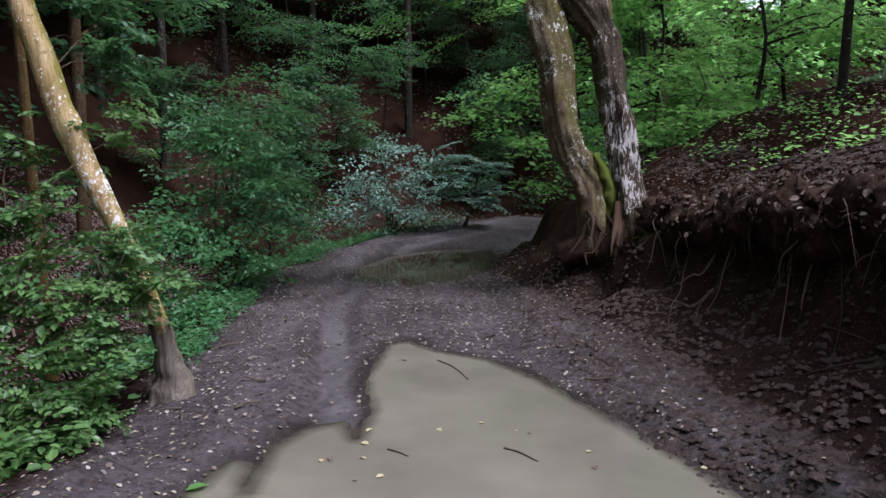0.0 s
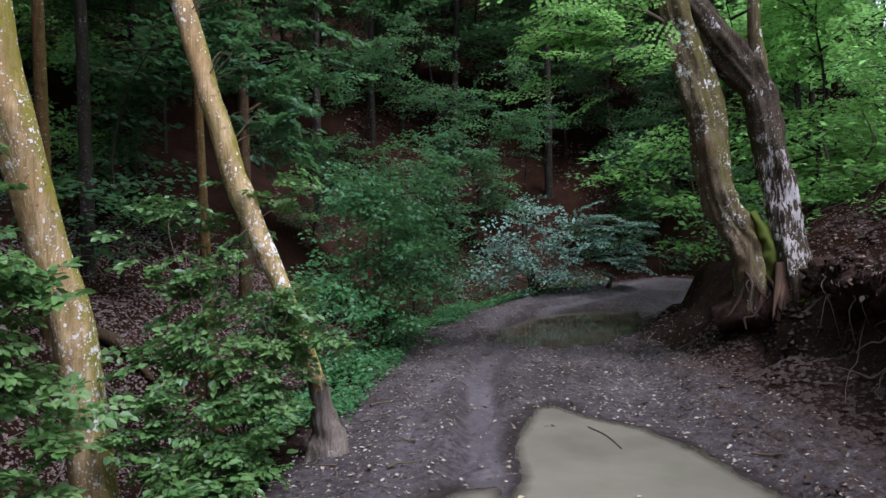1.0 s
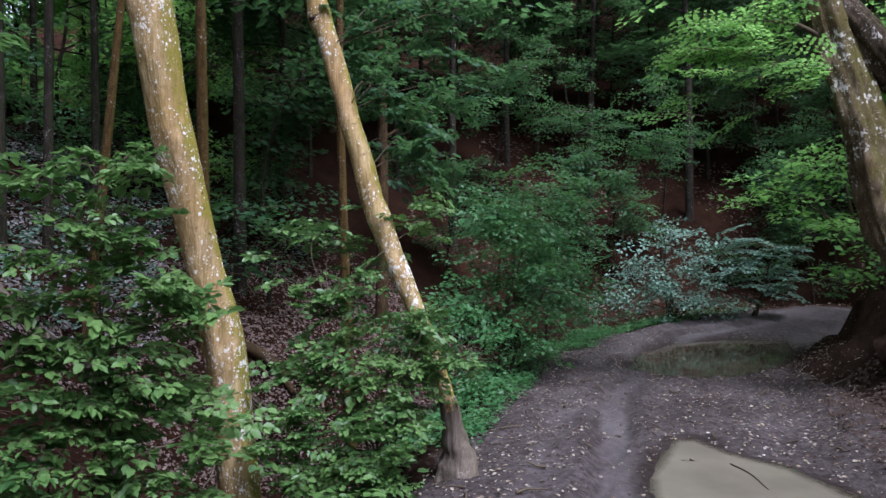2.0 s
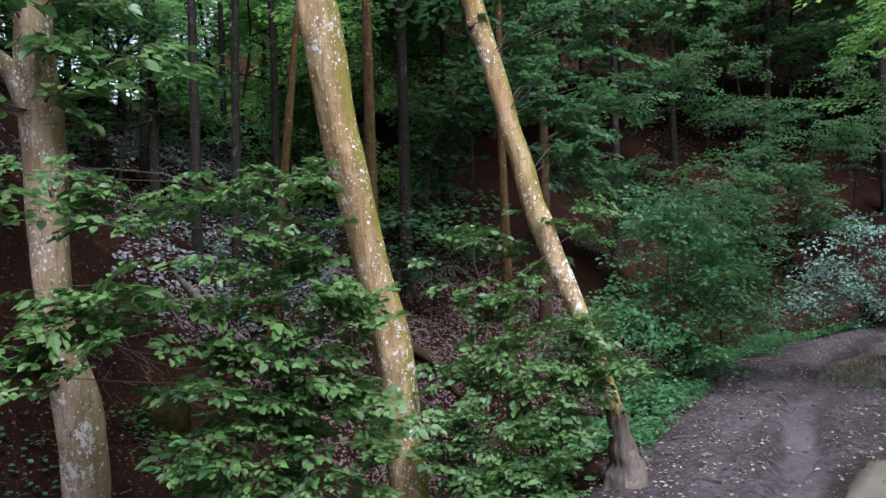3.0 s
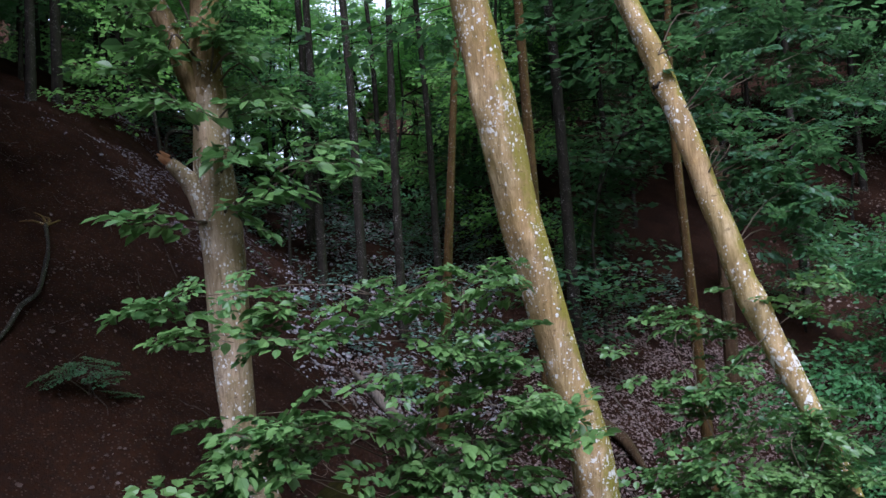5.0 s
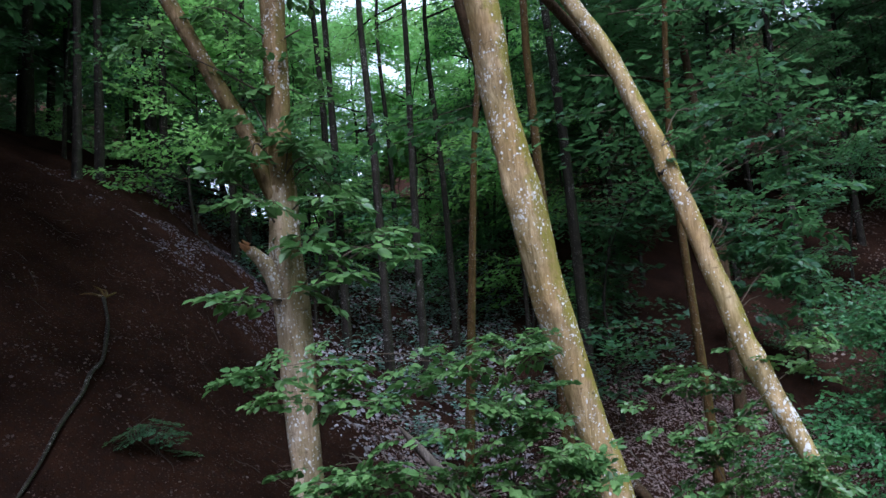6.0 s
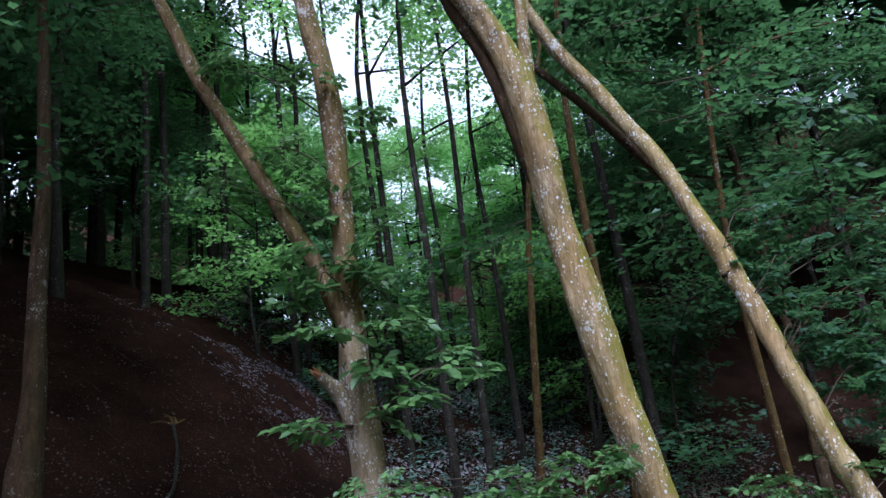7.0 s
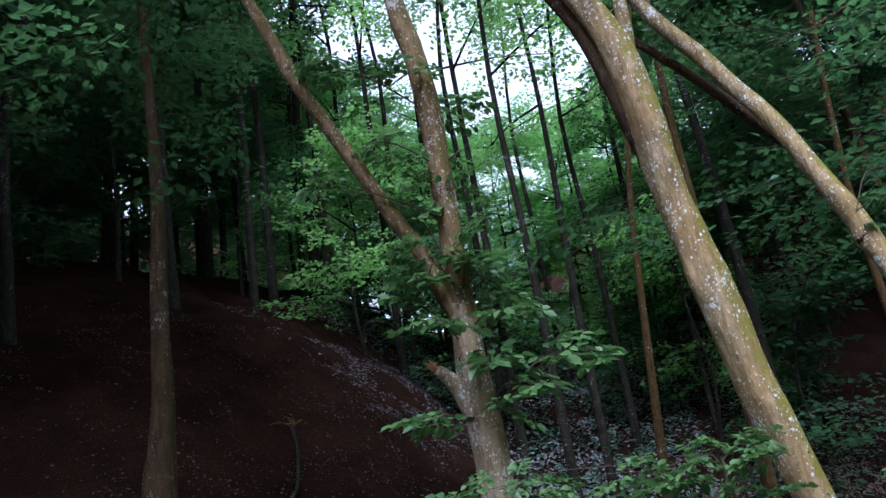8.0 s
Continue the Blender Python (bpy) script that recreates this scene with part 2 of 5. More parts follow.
DEAD_ROAD = dead_leaf_material("fallen_leaf", (0.26, 0.21, 0.165), (0.34, 0.3, 0.25), (0.3, 0.25, 0.16), (0.13, 0.09, 0.07), (0.1, 0.07, 0.055), (0.4, 0.36, 0.33))
DEAD_DARK = dead_leaf_material("rotting_leaf", (0.024, 0.011, 0.007), (0.045, 0.022, 0.015), (0.06, 0.033, 0.024), (0.1, 0.066, 0.053))
DEAD_PINK = dead_leaf_material("dry_beech_leaf", (0.1, 0.06, 0.052), (0.17, 0.115, 0.1), (0.25, 0.19, 0.175), (0.14, 0.085, 0.07))
# Sky sheen on the valley litter, put into a lilac leaf colour.
DEAD_LILAC = dead_leaf_material("sheen_beech_leaf", (0.2, 0.18, 0.19), (0.32, 0.3, 0.32), (0.09, 0.075, 0.07), (0.4, 0.38, 0.4))
# Sky sheen along the crest, painted as a dimmer lilac.
DEAD_CREST = dead_leaf_material("crest_sheen_leaf", (0.07, 0.06, 0.066), (0.14, 0.125, 0.145), (0.035, 0.025, 0.022), (0.19, 0.175, 0.2))
YELLOW = dead_leaf_material("yellow_leaf", (0.36, 0.28, 0.1), (0.42, 0.36, 0.2), (0.25, 0.19, 0.1))


# ---- building tools ----
def mesh_from(name, verts, quads, mats, smooth=True, mat_index=None):
    """A mesh from arrays of places and of four-cornered faces (a repeated last corner makes a triangle)."""
    me = bpy.data.meshes.new(name)
    verts, quads = np.asarray(verts, np.float32), np.asarray(quads, np.int32)
    me.vertices.add(len(verts))
    me.vertices.foreach_set("co", verts.ravel())
    me.loops.add(quads.size)
    me.loops.foreach_set("vertex_index", quads.ravel())
    me.polygons.add(len(quads))
    me.polygons.foreach_set("loop_start", np.arange(0, quads.size, quads.shape[1], dtype=np.int32))
    for m in mats if isinstance(mats, (list, tuple)) else [mats]:
        me.materials.append(m)
    if mat_index is not None:
        me.polygons.foreach_set("material_index", np.asarray(mat_index, np.int32))
    me.polygons.foreach_set("use_smooth", np.full(len(quads), smooth))
    me.update(calc_edges=True)
    me.validate()
    return me


def thing(name, at, label, category, group="", kind=""):
    """An Empty at the base of a thing, which parents its parts."""
    ob = new(name)
    ob.empty_display_size = 0.1
    ob.location = at
    return tagged(ob, label, category, group, kind)


def part(name, me, parent, label="", kind=""):
    ob = new(name, me)
    ob.parent = parent
    return tagged(ob, label, kind=kind)


def smooth_line(points, steps):
    """A Catmull-Rom line of that many steps a stretch through rows of any width."""
    p = np.asarray(points, float)
    p = np.vstack([2 * p[0] - p[1], p, 2 * p[-1] - p[-2]])
    out = []
    for i in range(1, len(p) - 2):
        for s in np.arange(steps) / steps:
            a, b, c, d = p[i - 1 : i + 3]
            out.append(0.5 * (2 * b + (c - a) * s + (2 * a - 5 * b + 4 * c - d) * s**2 + (3 * b - a - 3 * c + d) * s**3))
    return np.array(out + [p[-2]])


def tube(rows, sides=12, steps=4, lobes=0.0, rough=0.0, seed=0, close=True):
    """Places and faces of a tapered limb through rows of (x, y, z, radius); lobes flute it, rough makes it uneven."""
    rng = np.random.default_rng(seed)
    line = smooth_line(rows, steps)
    p, r = line[:, :3], np.maximum(line[:, 3], 0.0015)
    tan = np.gradient(p, axis=0)
    tan /= np.linalg.norm(tan, axis=1, keepdims=True) + 1e-9
    side = np.cross(tan[0], (0.31, 0.17, 0.93) if abs(tan[0][2]) < 0.9 else (1, 0.1, 0))
    rings, turn = [], np.linspace(0, 2 * np.pi, sides, endpoint=False)
    ph = rng.uniform(0, 6.28, 6)
    for i in range(len(p)):
        side = side - tan[i] * (side @ tan[i])
        side /= np.linalg.norm(side)
        up = np.cross(tan[i], side)
        f = 1 + lobes * (np.sin(3 * turn + ph[0] + 0.18 * i) * 0.6 + np.sin(5 * turn + ph[1] - 0.13 * i) * 0.4)
        f = f + 0.45 * lobes * (lobes > 0.1) * (np.sin(11 * turn + ph[4] + 1.4 * math.sin(0.21 * i + ph[5])) + 0.6 * np.sin(17 * turn + ph[2] + 0.11 * i))
        f = f * (1 + rough * (np.sin(2 * turn + ph[2] + 0.9 * i) * 0.5 + np.sin(0.8 * i + ph[3]) * 0.5 + rng.normal(0, 0.35, sides)))
        rings.append(p[i] + r[i] * f[:, None] * (np.cos(turn)[:, None] * side + np.sin(turn)[:, None] * up))
    v = np.vstack(rings)
    n = len(p)
    a = (np.arange(n - 1)[:, None] * sides + np.arange(sides)).ravel()
    b = (np.arange(n - 1)[:, None] * sides + (np.arange(sides) + 1) % sides).ravel()
    q = np.stack([a, b, b + sides, a + sides], 1)
    if close:
        v = np.vstack([v, p[-1] + tan[-1] * r[-1] * 0.4])
        k, e = len(v) - 1, (n - 1) * sides
        s = np.arange(sides)
        cap = np.stack([e + s[::2], e + (s[::2] + 1) % sides, e + (s[::2] + 2) % sides, np.full(len(s[::2]), k)], 1)
        q = np.vstack([q, cap])
    return v, q


def joined(pieces):
    vs, qs, n = [], [], 0
    for v, q in pieces:
        vs.append(v), qs.append(q + n)
        n += len(v)
    return np.vstack(vs), np.vstack(qs)


def limb(name, rows, mat, parent, sides=12, steps=4, lobes=0.0, rough=0.0, seed=0, label=""):
    """A limb in world places as a part of a thing."""
    v, q = tube(rows, sides, steps, lobes, rough, seed)
    return part(name, mesh_from(name, v - np.array(parent.location), q, mat), parent, label)


# a leaf of unit length along y: two halves folded on the midrib
LEAF_V = np.array([(0, 0, 0), (-0.3, 0.26, 0.07), (-0.31, 0.62, 0.06), (0, 1, -0.08), (0.31, 0.62, 0.06), (0.3, 0.26, 0.07)])
LEAF_Q = np.array([(0, 3, 2, 1), (0, 5, 4, 3)])
FLAT_V = np.array([(0, 0, 0), (-0.32, 0.45, 0.05), (0, 1, -0.03), (0.32, 0.45, 0.05)])
FLAT_Q = np.array([(0, 3, 2, 1)])
SHARD_V = np.array([(0.05, 0, 0.02), (-0.36, 0.66, 0.04), (0.42, 0.8, -0.03)])
SHARD_Q = np.array([(0, 2, 1)])


def leaf_places(at, way, up, size, fine=2):
    """Leaves at those places, pointing along way, with their faces towards up."""
    base, faces = {2: (LEAF_V, LEAF_Q), 1: (FLAT_V, FLAT_Q), 0: (SHARD_V, SHARD_Q)}[int(fine)]
    way = way / (np.linalg.norm(way, axis=1, keepdims=True) + 1e-9)
    side = np.cross(way, up)
    side /= np.linalg.norm(side, axis=1, keepdims=True) + 1e-9
    nor = np.cross(side, way)
    s = np.asarray(size)[:, None, None]
    v = at[:, None] + s * (base[None, :, 0:1] * side[:, None] + base[None, :, 1:2] * way[:, None] + base[None, :, 2:3] * nor[:, None])
    q = faces[None] + (np.arange(len(at)) * len(base))[:, None, None]
    return v.reshape(-1, 3), q.reshape(-1, faces.shape[1])


def make_spray(rng, leaf=0.075, gap=0.1, step=0.05, fine=2, droop=0.18, twiggy=True, loose=0.0):
    """A flat spray of hornbeam leaves, one metre long along y: leaves, and the lines of its twigs."""
    at, way, up, size, twigs = [], [], [], [], []
    bend = rng.uniform(-0.15, 0.15)

    def stem(s):
        return np.array([bend * s * s, s, -droop * s * s])

    twigs.append([(*stem(s), 0.006 * (1 - 0.8 * s)) for s in ((0, 0.33, 0.66, 1.0) if twiggy else (0, 1.0))])
    for i, s in enumerate(np.arange(0.12, 1.0, gap)):
        for hand in (-1, 1):
            s0 = min(0.97, s + hand * gap / 4 + rng.uniform(-0.02, 0.02))
            length = (0.42 * (1 - s0) ** 0.6 + 0.06) * rng.uniform(0.6, 1.15) * min(1, 0.45 + 1.6 * s0)
            ang = radians(rng.uniform(38, 62)) * hand
            d = np.array([np.sin(ang), np.cos(ang), rng.uniform(-0.2, 0.12)])
            p0 = stem(s0)
            if twiggy and length > 0.16:
                twigs.append([(*p0, 0.0032), (*(p0 + d * length * 0.5), 0.0026), (*(p0 + d * length - (0, 0, 0.12 * length)), 0.0012)])
            for j, u in enumerate(np.arange(step * 0.6, length, step)):
                a2 = ang + radians(rng.uniform(30, 60)) * (1 if j % 2 else -1)
                at.append(p0 + d * u - np.array([0, 0, 0.25 * u * u]))
                way.append((np.sin(a2), np.cos(a2), rng.uniform(-0.45, 0.1)))
                up.append((rng.normal(0, 0.28), rng.normal(0, 0.28), 1))
                size.append(leaf * rng.uniform(0.65, 1.2))
            at.append(p0 + d * length - np.array([0, 0, 0.25 * length**2]))
            way.append((d[0], d[1], -0.25))
            up.append((rng.normal(0, 0.2), rng.normal(0, 0.2), 1))
            size.append(leaf * rng.uniform(0.8, 1.2))
    at, way, up = (np.array(a) + rng.normal(0, loose * k, (len(a), 3)) for a, k in ((at, 0.5), (way, 3.0), (up, 5.0)))
    v, q = leaf_places(at, way, up, size, fine)
    tv, tq = joined([tube(t, 4 if twiggy else 3, 1, close=False) for t in twigs])
    return v, q, tv, tq


SPRAY_RNG = np.random.default_rng(11)
SPRAYS_FINE = [make_spray(SPRAY_RNG) for _ in range(10)]
SPRAYS_NEAR = [make_spray(SPRAY_RNG, 0.235, 0.19, 0.135, 2, 0.14, True, 0.05) for _ in range(16)]
SPRAYS_FAR = [make_spray(SPRAY_RNG, 0.2, 0.22, 0.14, 0, 0.18, False) for _ in range(6)]
SPRAYS_HIGH = [make_spray(SPRAY_RNG, 0.14, 0.15, 0.095, 0, 0.18, False) for _ in range(8)]
SPRAYS_WIDE = [make_spray(SPRAY_RNG, 0.115, 0.17, 0.1, 1, 0.18, False, 0.06) for _ in range(10)]


def set_sprays(kinds, rng, places, ways, scales, tilt=0.25):
    """Sprays at those places growing along those ways: arrays of leaves and of twigs."""
    leaves, twigs = [], []
    for p, w, s in zip(places, ways, scales):
        v, q, tv, tq = kinds[rng.integers(len(kinds))]
        w = np.asarray(w, float)
        w /= np.linalg.norm(w)
        up = np.array([rng.normal(0, tilt), rng.normal(0, tilt), 1.0])
        side = np.cross(w, up)
        side /= np.linalg.norm(side)
        m = np.stack([side * rng.choice((-1, 1)), w, np.cross(side, w)])
        leaves.append((v * s @ m + p, q))
        twigs.append((tv * s @ m + p, tq))
    return joined(leaves), joined(twigs)


# smooth random heights over the plane
HASH = np.random.default_rng(5).uniform(-1, 1, (256, 256))


def wander(x, y, size):
    u, v = np.asarray(x) / size + 100.5, np.asarray(y) / size + 100.5
    i, j = np.floor(u).astype(int), np.floor(v).astype(int)
    f, g = u - i, v - j
    f, g = f * f * (3 - 2 * f), g * g * (3 - 2 * g)
    a, b, c, d = (HASH[(i + p) % 256, (j + q) % 256] for p, q in ((0, 0), (1, 0), (0, 1), (1, 1)))
    return (a * (1 - f) + b * f) * (1 - g) + (c * (1 - f) + d * f) * g


def rise(x, a, b):
    t = np.clip((np.asarray(x, float) - a) / (b - a), 0, 1)
    return t * t * (3 - 2 * t)


# ---- the lie of the land: a forest track between a cut bank and a gully ----
TRACK = np.array([(0.1, -60), (0.1, -8), (0.1, 4), (-0.15, 7), (-0.35, 10), (0.25, 13), (1.8, 15.2), (5, 16.4), (14, 17.2), (60, 18)])
PUDDLE_NEAR = np.array([(-0.5, 6.35), (-0.33, 6.5), (0.0, 6.1), (0.38, 5.85), (0.72, 5.3), (1.05, 4.5), (1.4, 3.6), (1.65, 2.6), (1.4, 1.2), (-0.5, 0.9), (-1.15, 1.9),
                        (-1.25, 3.3), (-1.14, 3.8), (-1.02, 3.76), (-0.95, 3.4), (-0.96, 3.98), (-0.82, 4.28), (-0.6, 4.42), (-0.5, 4.1), (-0.47, 4.6), (-0.6, 5.3)])
PUDDLE_FAR = np.array([(-1.3, 9.9), (-1.3, 11.4), (-0.9, 12.7), (-0.1, 13.6), (0.85, 13.7), (0.85, 12.2), (0.6, 10.9), (0.15, 9.9), (-0.55, 9.4)])
WATER_LEVEL = -0.03


def along_track(x, y):
    """Distance to the track's middle line, positive to its right, and how far along it."""
    best, sign, arc, run = np.full(x.shape, 1e9), np.ones(x.shape), np.zeros(x.shape), 0.0
    for (ax, ay), (bx, by) in zip(TRACK[:-1], TRACK[1:]):
        dx, dy = bx - ax, by - ay
        length = math.hypot(dx, dy)
        u = np.clip(((x - ax) * dx + (y - ay) * dy) / length**2, 0, 1)
        d = np.hypot(x - ax - u * dx, y - ay - u * dy)
        near = d < best
        best = np.where(near, d, best)
        sign = np.where(near, np.sign((x - ax) * dy - (y - ay) * dx), sign)
        arc = np.where(near, run + u * length, arc)
        run += length
    return best * sign, arc - 60


def inside(poly, x, y):
    """Distance inward from the edge of a closed outline (negative outside)."""
    d, odd = np.full(x.shape, 1e9), np.zeros(x.shape, bool)
    for (ax, ay), (bx, by) in zip(poly, np.roll(poly, -1, 0)):
        dx, dy = bx - ax, by - ay
        u = np.clip(((x - ax) * dx + (y - ay) * dy) / (dx * dx + dy * dy), 0, 1)
        d = np.minimum(d, np.hypot(x - ax - u * dx, y - ay - u * dy))
        cross = (ay > y) != (by > y)
        odd ^= cross & (x < (bx - ax) * (y - ay) / (by - ay + 1e-12) + ax)
    return np.where(odd, d, -d)


def land(x, y, detail=True):
    """Height of the ground; with it the lateral place on the track."""
    x, y = np.asarray(x, float), np.asarray(y, float)
    s, arc = along_track(x, y)
    s = s + 0.12 * wander(x, y, 1.7)
    left, right = np.interp(arc, (2, 5, 8, 12, 16), (1.95, 2.05, 2.2, 2.1, 1.8)), np.interp(arc, (2, 6, 9, 13, 17), (2.3, 2.1, 1.6, 1.15, 1.3))
    az = np.degrees(np.arctan2(-x, y))
    far = np.hypot(x, y)
    # the cut bank on the right and the slope above it
    up = s - right
    top = np.interp(arc, (0, 5, 9, 14, 20), (1.25, 1.2, 1.0, 0.8, 0.7))
    bank = 0.16 * rise(s, 0.5, right) + top * (0.3 * rise(up, -0.5, 0.2) + 0.7 * rise(up + 0.16 * wander(x, y, 0.55) + 0.06 * wander(x, y, 0.2), 0.1, 0.5)) + 3.6 * (1 - np.exp(-0.5 * np.maximum(up - 0.6, 0) / 3.6))
    # the gully on the left and the hillside across it
    down = -s - left
    deep = np.interp(arc, (0, 8, 12, 15), (1.05, 0.9, 0.5, 0.2))
    over = np.maximum(down - 1.9, 0)
    steep = np.interp(az, (-20, 30, 40, 48, 58, 68, 85), (0.6, 0.68, 0.64, 0.5, 0.6, 0.82, 0.9))
    cap = np.interp(az, (-20, 20, 38, 47, 58, 68, 76, 90), (9, 11, 10, 6.5, 7.2, 9.2, 9.8, 10.5))
    hill = cap * np.tanh(steep * over / cap) + 0.06 * np.maximum(far - 14, 0)
    gully = -deep * rise(down, -0.05, 1.7) + hill
    z = np.where(s > 0, bank, gully)
    z = np.minimum(z, 10 + 0.02 * far)
    # added valley sides, wooded, block horizon light all round but for one low gap
    open_gap = 1 - np.exp(-(((az + 23) / 5.0) ** 2)) - 0.75 * np.exp(-(((az - 58) / 9.0) ** 2))
    z = z + open_gap * np.minimum(0.42 * np.maximum(far - 34, 0), 34)
    # the bend is banked
    z = z - 0.13 * rise(arc, 7.5, 13) * np.clip(s / 1.3, -1, 1) * (1 - rise(np.abs(s), 2.5, 4.5))
    # the hollow under the old tree on the bank
    z = z - 0.5 * np.exp(-(((x - 2.0) / 0.5) ** 2 + ((y - 7.78) / 0.38) ** 2))
    if detail:
        off = rise(np.abs(s), 1.2, 2.6)
        z = z + off * (0.16 * wander(x, y, 1.3) + 0.09 * wander(x, y, 0.5) + 0.035 * wander(x, y, 0.17)) + 0.022 * wander(x, y, 0.42) + 0.014 * wander(x, y, 0.15)
        z = z + 0.02 * (1 - rise(np.abs(s), 1.5, 2.2)) * (wander(s, arc * 0.1, 0.1) + 0.6 * wander(s + 9, arc * 0.16, 0.06))
        # wheel ruts, and the hollows that hold water
        rut = 1 - rise(np.abs(s + 0.85 + 0.05 * np.sin(arc)), 0.13, 0.22) + np.exp(-(((s - 0.75) / 0.22) ** 2)) + np.exp(-(((s + 1.35) / 0.16) ** 2)) * rise(arc, 8, 10)
        rut = rut - 0.5 * np.exp(-(((np.abs(s + 0.85) - 0.27) / 0.06) ** 2))
        bend = rise(arc, 7.5, 9.5)
        z = z - 0.05 * rut * (np.abs(s) < 2) + 0.02 * bend * np.sin(s * 14 + 0.6 * np.sin(arc)) * (np.abs(s) < 1.7)
        for poly in (PUDDLE_NEAR, PUDDLE_FAR):
            d = inside(poly, x, y) + 0.035 * wander(x, y, 0.33) + 0.02 * wander(x, y, 0.12)
            z = np.where(d > -0.25, np.where(d < 0, np.maximum(z, WATER_LEVEL + 0.012), z), z)
            z = z + (WATER_LEVEL - z) * rise(d, -0.22, 0.0) - 0.09 * rise(d, 0.0, 0.3)
    return z


def height(x, y):
    return float(land(np.array([x]), np.array([y]))[0])


def axis(lo, hi, step, reach, grow=1.14):
    inner = list(np.arange(lo, hi + 1e-6, step))
    for sign, out in ((1, []), (-1, [])):
        p, d = (hi if sign > 0 else lo), step
        while abs(p) < reach:
            d *= grow
            p += sign * d
            out.append(p)
        inner = inner + out if sign > 0 else out[::-1] + inner
    return np.array(inner)


GX, GY = axis(-5.5, 3.6, 0.055, 320), axis(2.4, 13.2, 0.055, 320)
XX, YY = np.meshgrid(GX, GY)
ZZ = land(XX, YY)
SS, AA = along_track(XX, YY)
SS = SS + 0.12 * wander(XX, YY, 1.7)
GRID_V = np.stack([XX.ravel(), YY.ravel(), ZZ.ravel()], 1)
NI = len(GX)
CORNER = (np.arange(len(GY) - 1)[:, None] * NI + np.arange(NI - 1)).ravel()
GRID_Q = np.stack([CORNER, CORNER + 1, CORNER + NI + 1, CORNER + NI], 1)
EDGE_L, EDGE_R = np.interp(AA, (2, 5, 8, 12, 16), (1.95, 2.05, 2.2, 2.1, 1.8)), np.interp(AA, (2, 6, 9, 13, 17), (2.3, 2.1, 1.6, 1.15, 1.3))
ZONE = np.where((SS > -EDGE_L - 0.12) & (SS < EDGE_R - 0.75), 0, np.where((SS > 0) & (SS < EDGE_R + 0.75), 1, 2)).ravel()[GRID_Q].max(1)
RUTS = 1 - rise(np.abs(SS + 0.85 + 0.05 * np.sin(AA) + 0.03 * wander(XX, YY, 0.4)), 0.07, 0.15) + 0.5 * np.exp(-(((SS - 0.2) / 0.25) ** 2)) * rise(AA, 8, 11) + 0.6 * np.exp(-(((SS + 1.35) / 0.2) ** 2))
RUTS = np.clip(RUTS * (0.75 + 0.5 * wander(XX, YY, 0.9)), 0, 1).ravel()


EARTH = np.where(SS > 0, rise(SS - EDGE_R, -0.9, -0.1), rise(-SS - EDGE_L, -0.25, 0.3)).ravel()
FALLEN = np.where(SS > 0, rise(SS - EDGE_R, 0.5, 0.8), rise(-SS - EDGE_L, 0.2, 0.9)).ravel()

DAMP = np.maximum(*(rise(inside(p, XX, YY) + 0.05 * wander(XX, YY, 0.3), -0.16, -0.02) for p in (PUDDLE_NEAR, PUDDLE_FAR))).ravel()


def land_piece(name, zone, mat, label, category):
    faces = GRID_Q[ZONE == zone]
    used, back = np.unique(faces, return_inverse=True)
    me = mesh_from(name, GRID_V[used], back.reshape(-1, 4), mat)
    for key, value in (("track", RUTS), ("earth", EARTH), ("litter", FALLEN), ("wet", DAMP)):
        me.attributes.new(key, "FLOAT", "POINT").data.foreach_set("value", value[used].astype(np.float32))
    return tagged(new(name, me), label, category, kind="structure")


land_piece("road", 0, LAND, "muddy rutted forest track strewn with small fallen leaves", "track")
land_piece("bank", 1, LAND, "steep cut bank of dark brown earth beside the track", "bank")
land_piece("ground", 2, LAND, "sloping forest floor covered with dead leaves", "forest floor")


def water(name, poly, mat, label):
    """A still sheet that the hollow's own rim bounds."""
    (x0, y0), (x1, y1) = poly.min(0) - 0.15, poly.max(0) + 0.15
    xs, ys = np.arange(x0, x1, 0.06), np.arange(y0, y1, 0.06)
    x, y = (g.ravel() for g in np.meshgrid(xs, ys))
    d = inside(poly, x, y)
    c = (np.arange(len(ys) - 1)[:, None] * len(xs) + np.arange(len(xs) - 1)).ravel()
    q = np.stack([c, c + 1, c + len(xs) + 1, c + len(xs)], 1)
    q = q[(d[q] > -0.13).all(1)]
    used, back = np.unique(q, return_inverse=True)
    me = mesh_from(name, np.stack([x, y, np.full(len(x), WATER_LEVEL)], 1)[used], back.reshape(-1, 4), mat)
    me.attributes.new("deep", "FLOAT", "POINT").data.foreach_set("value", np.clip(d[used] / 0.2, 0, 1).astype(np.float32))
    return tagged(new(name, me), label, "puddle", kind="structure")


water("puddle_1", PUDDLE_NEAR, WATER, "large puddle of muddy beige water in the track")
water("puddle_2", PUDDLE_FAR, WATER_DARK, "shallow puddle of muddy water at the bend of the track")


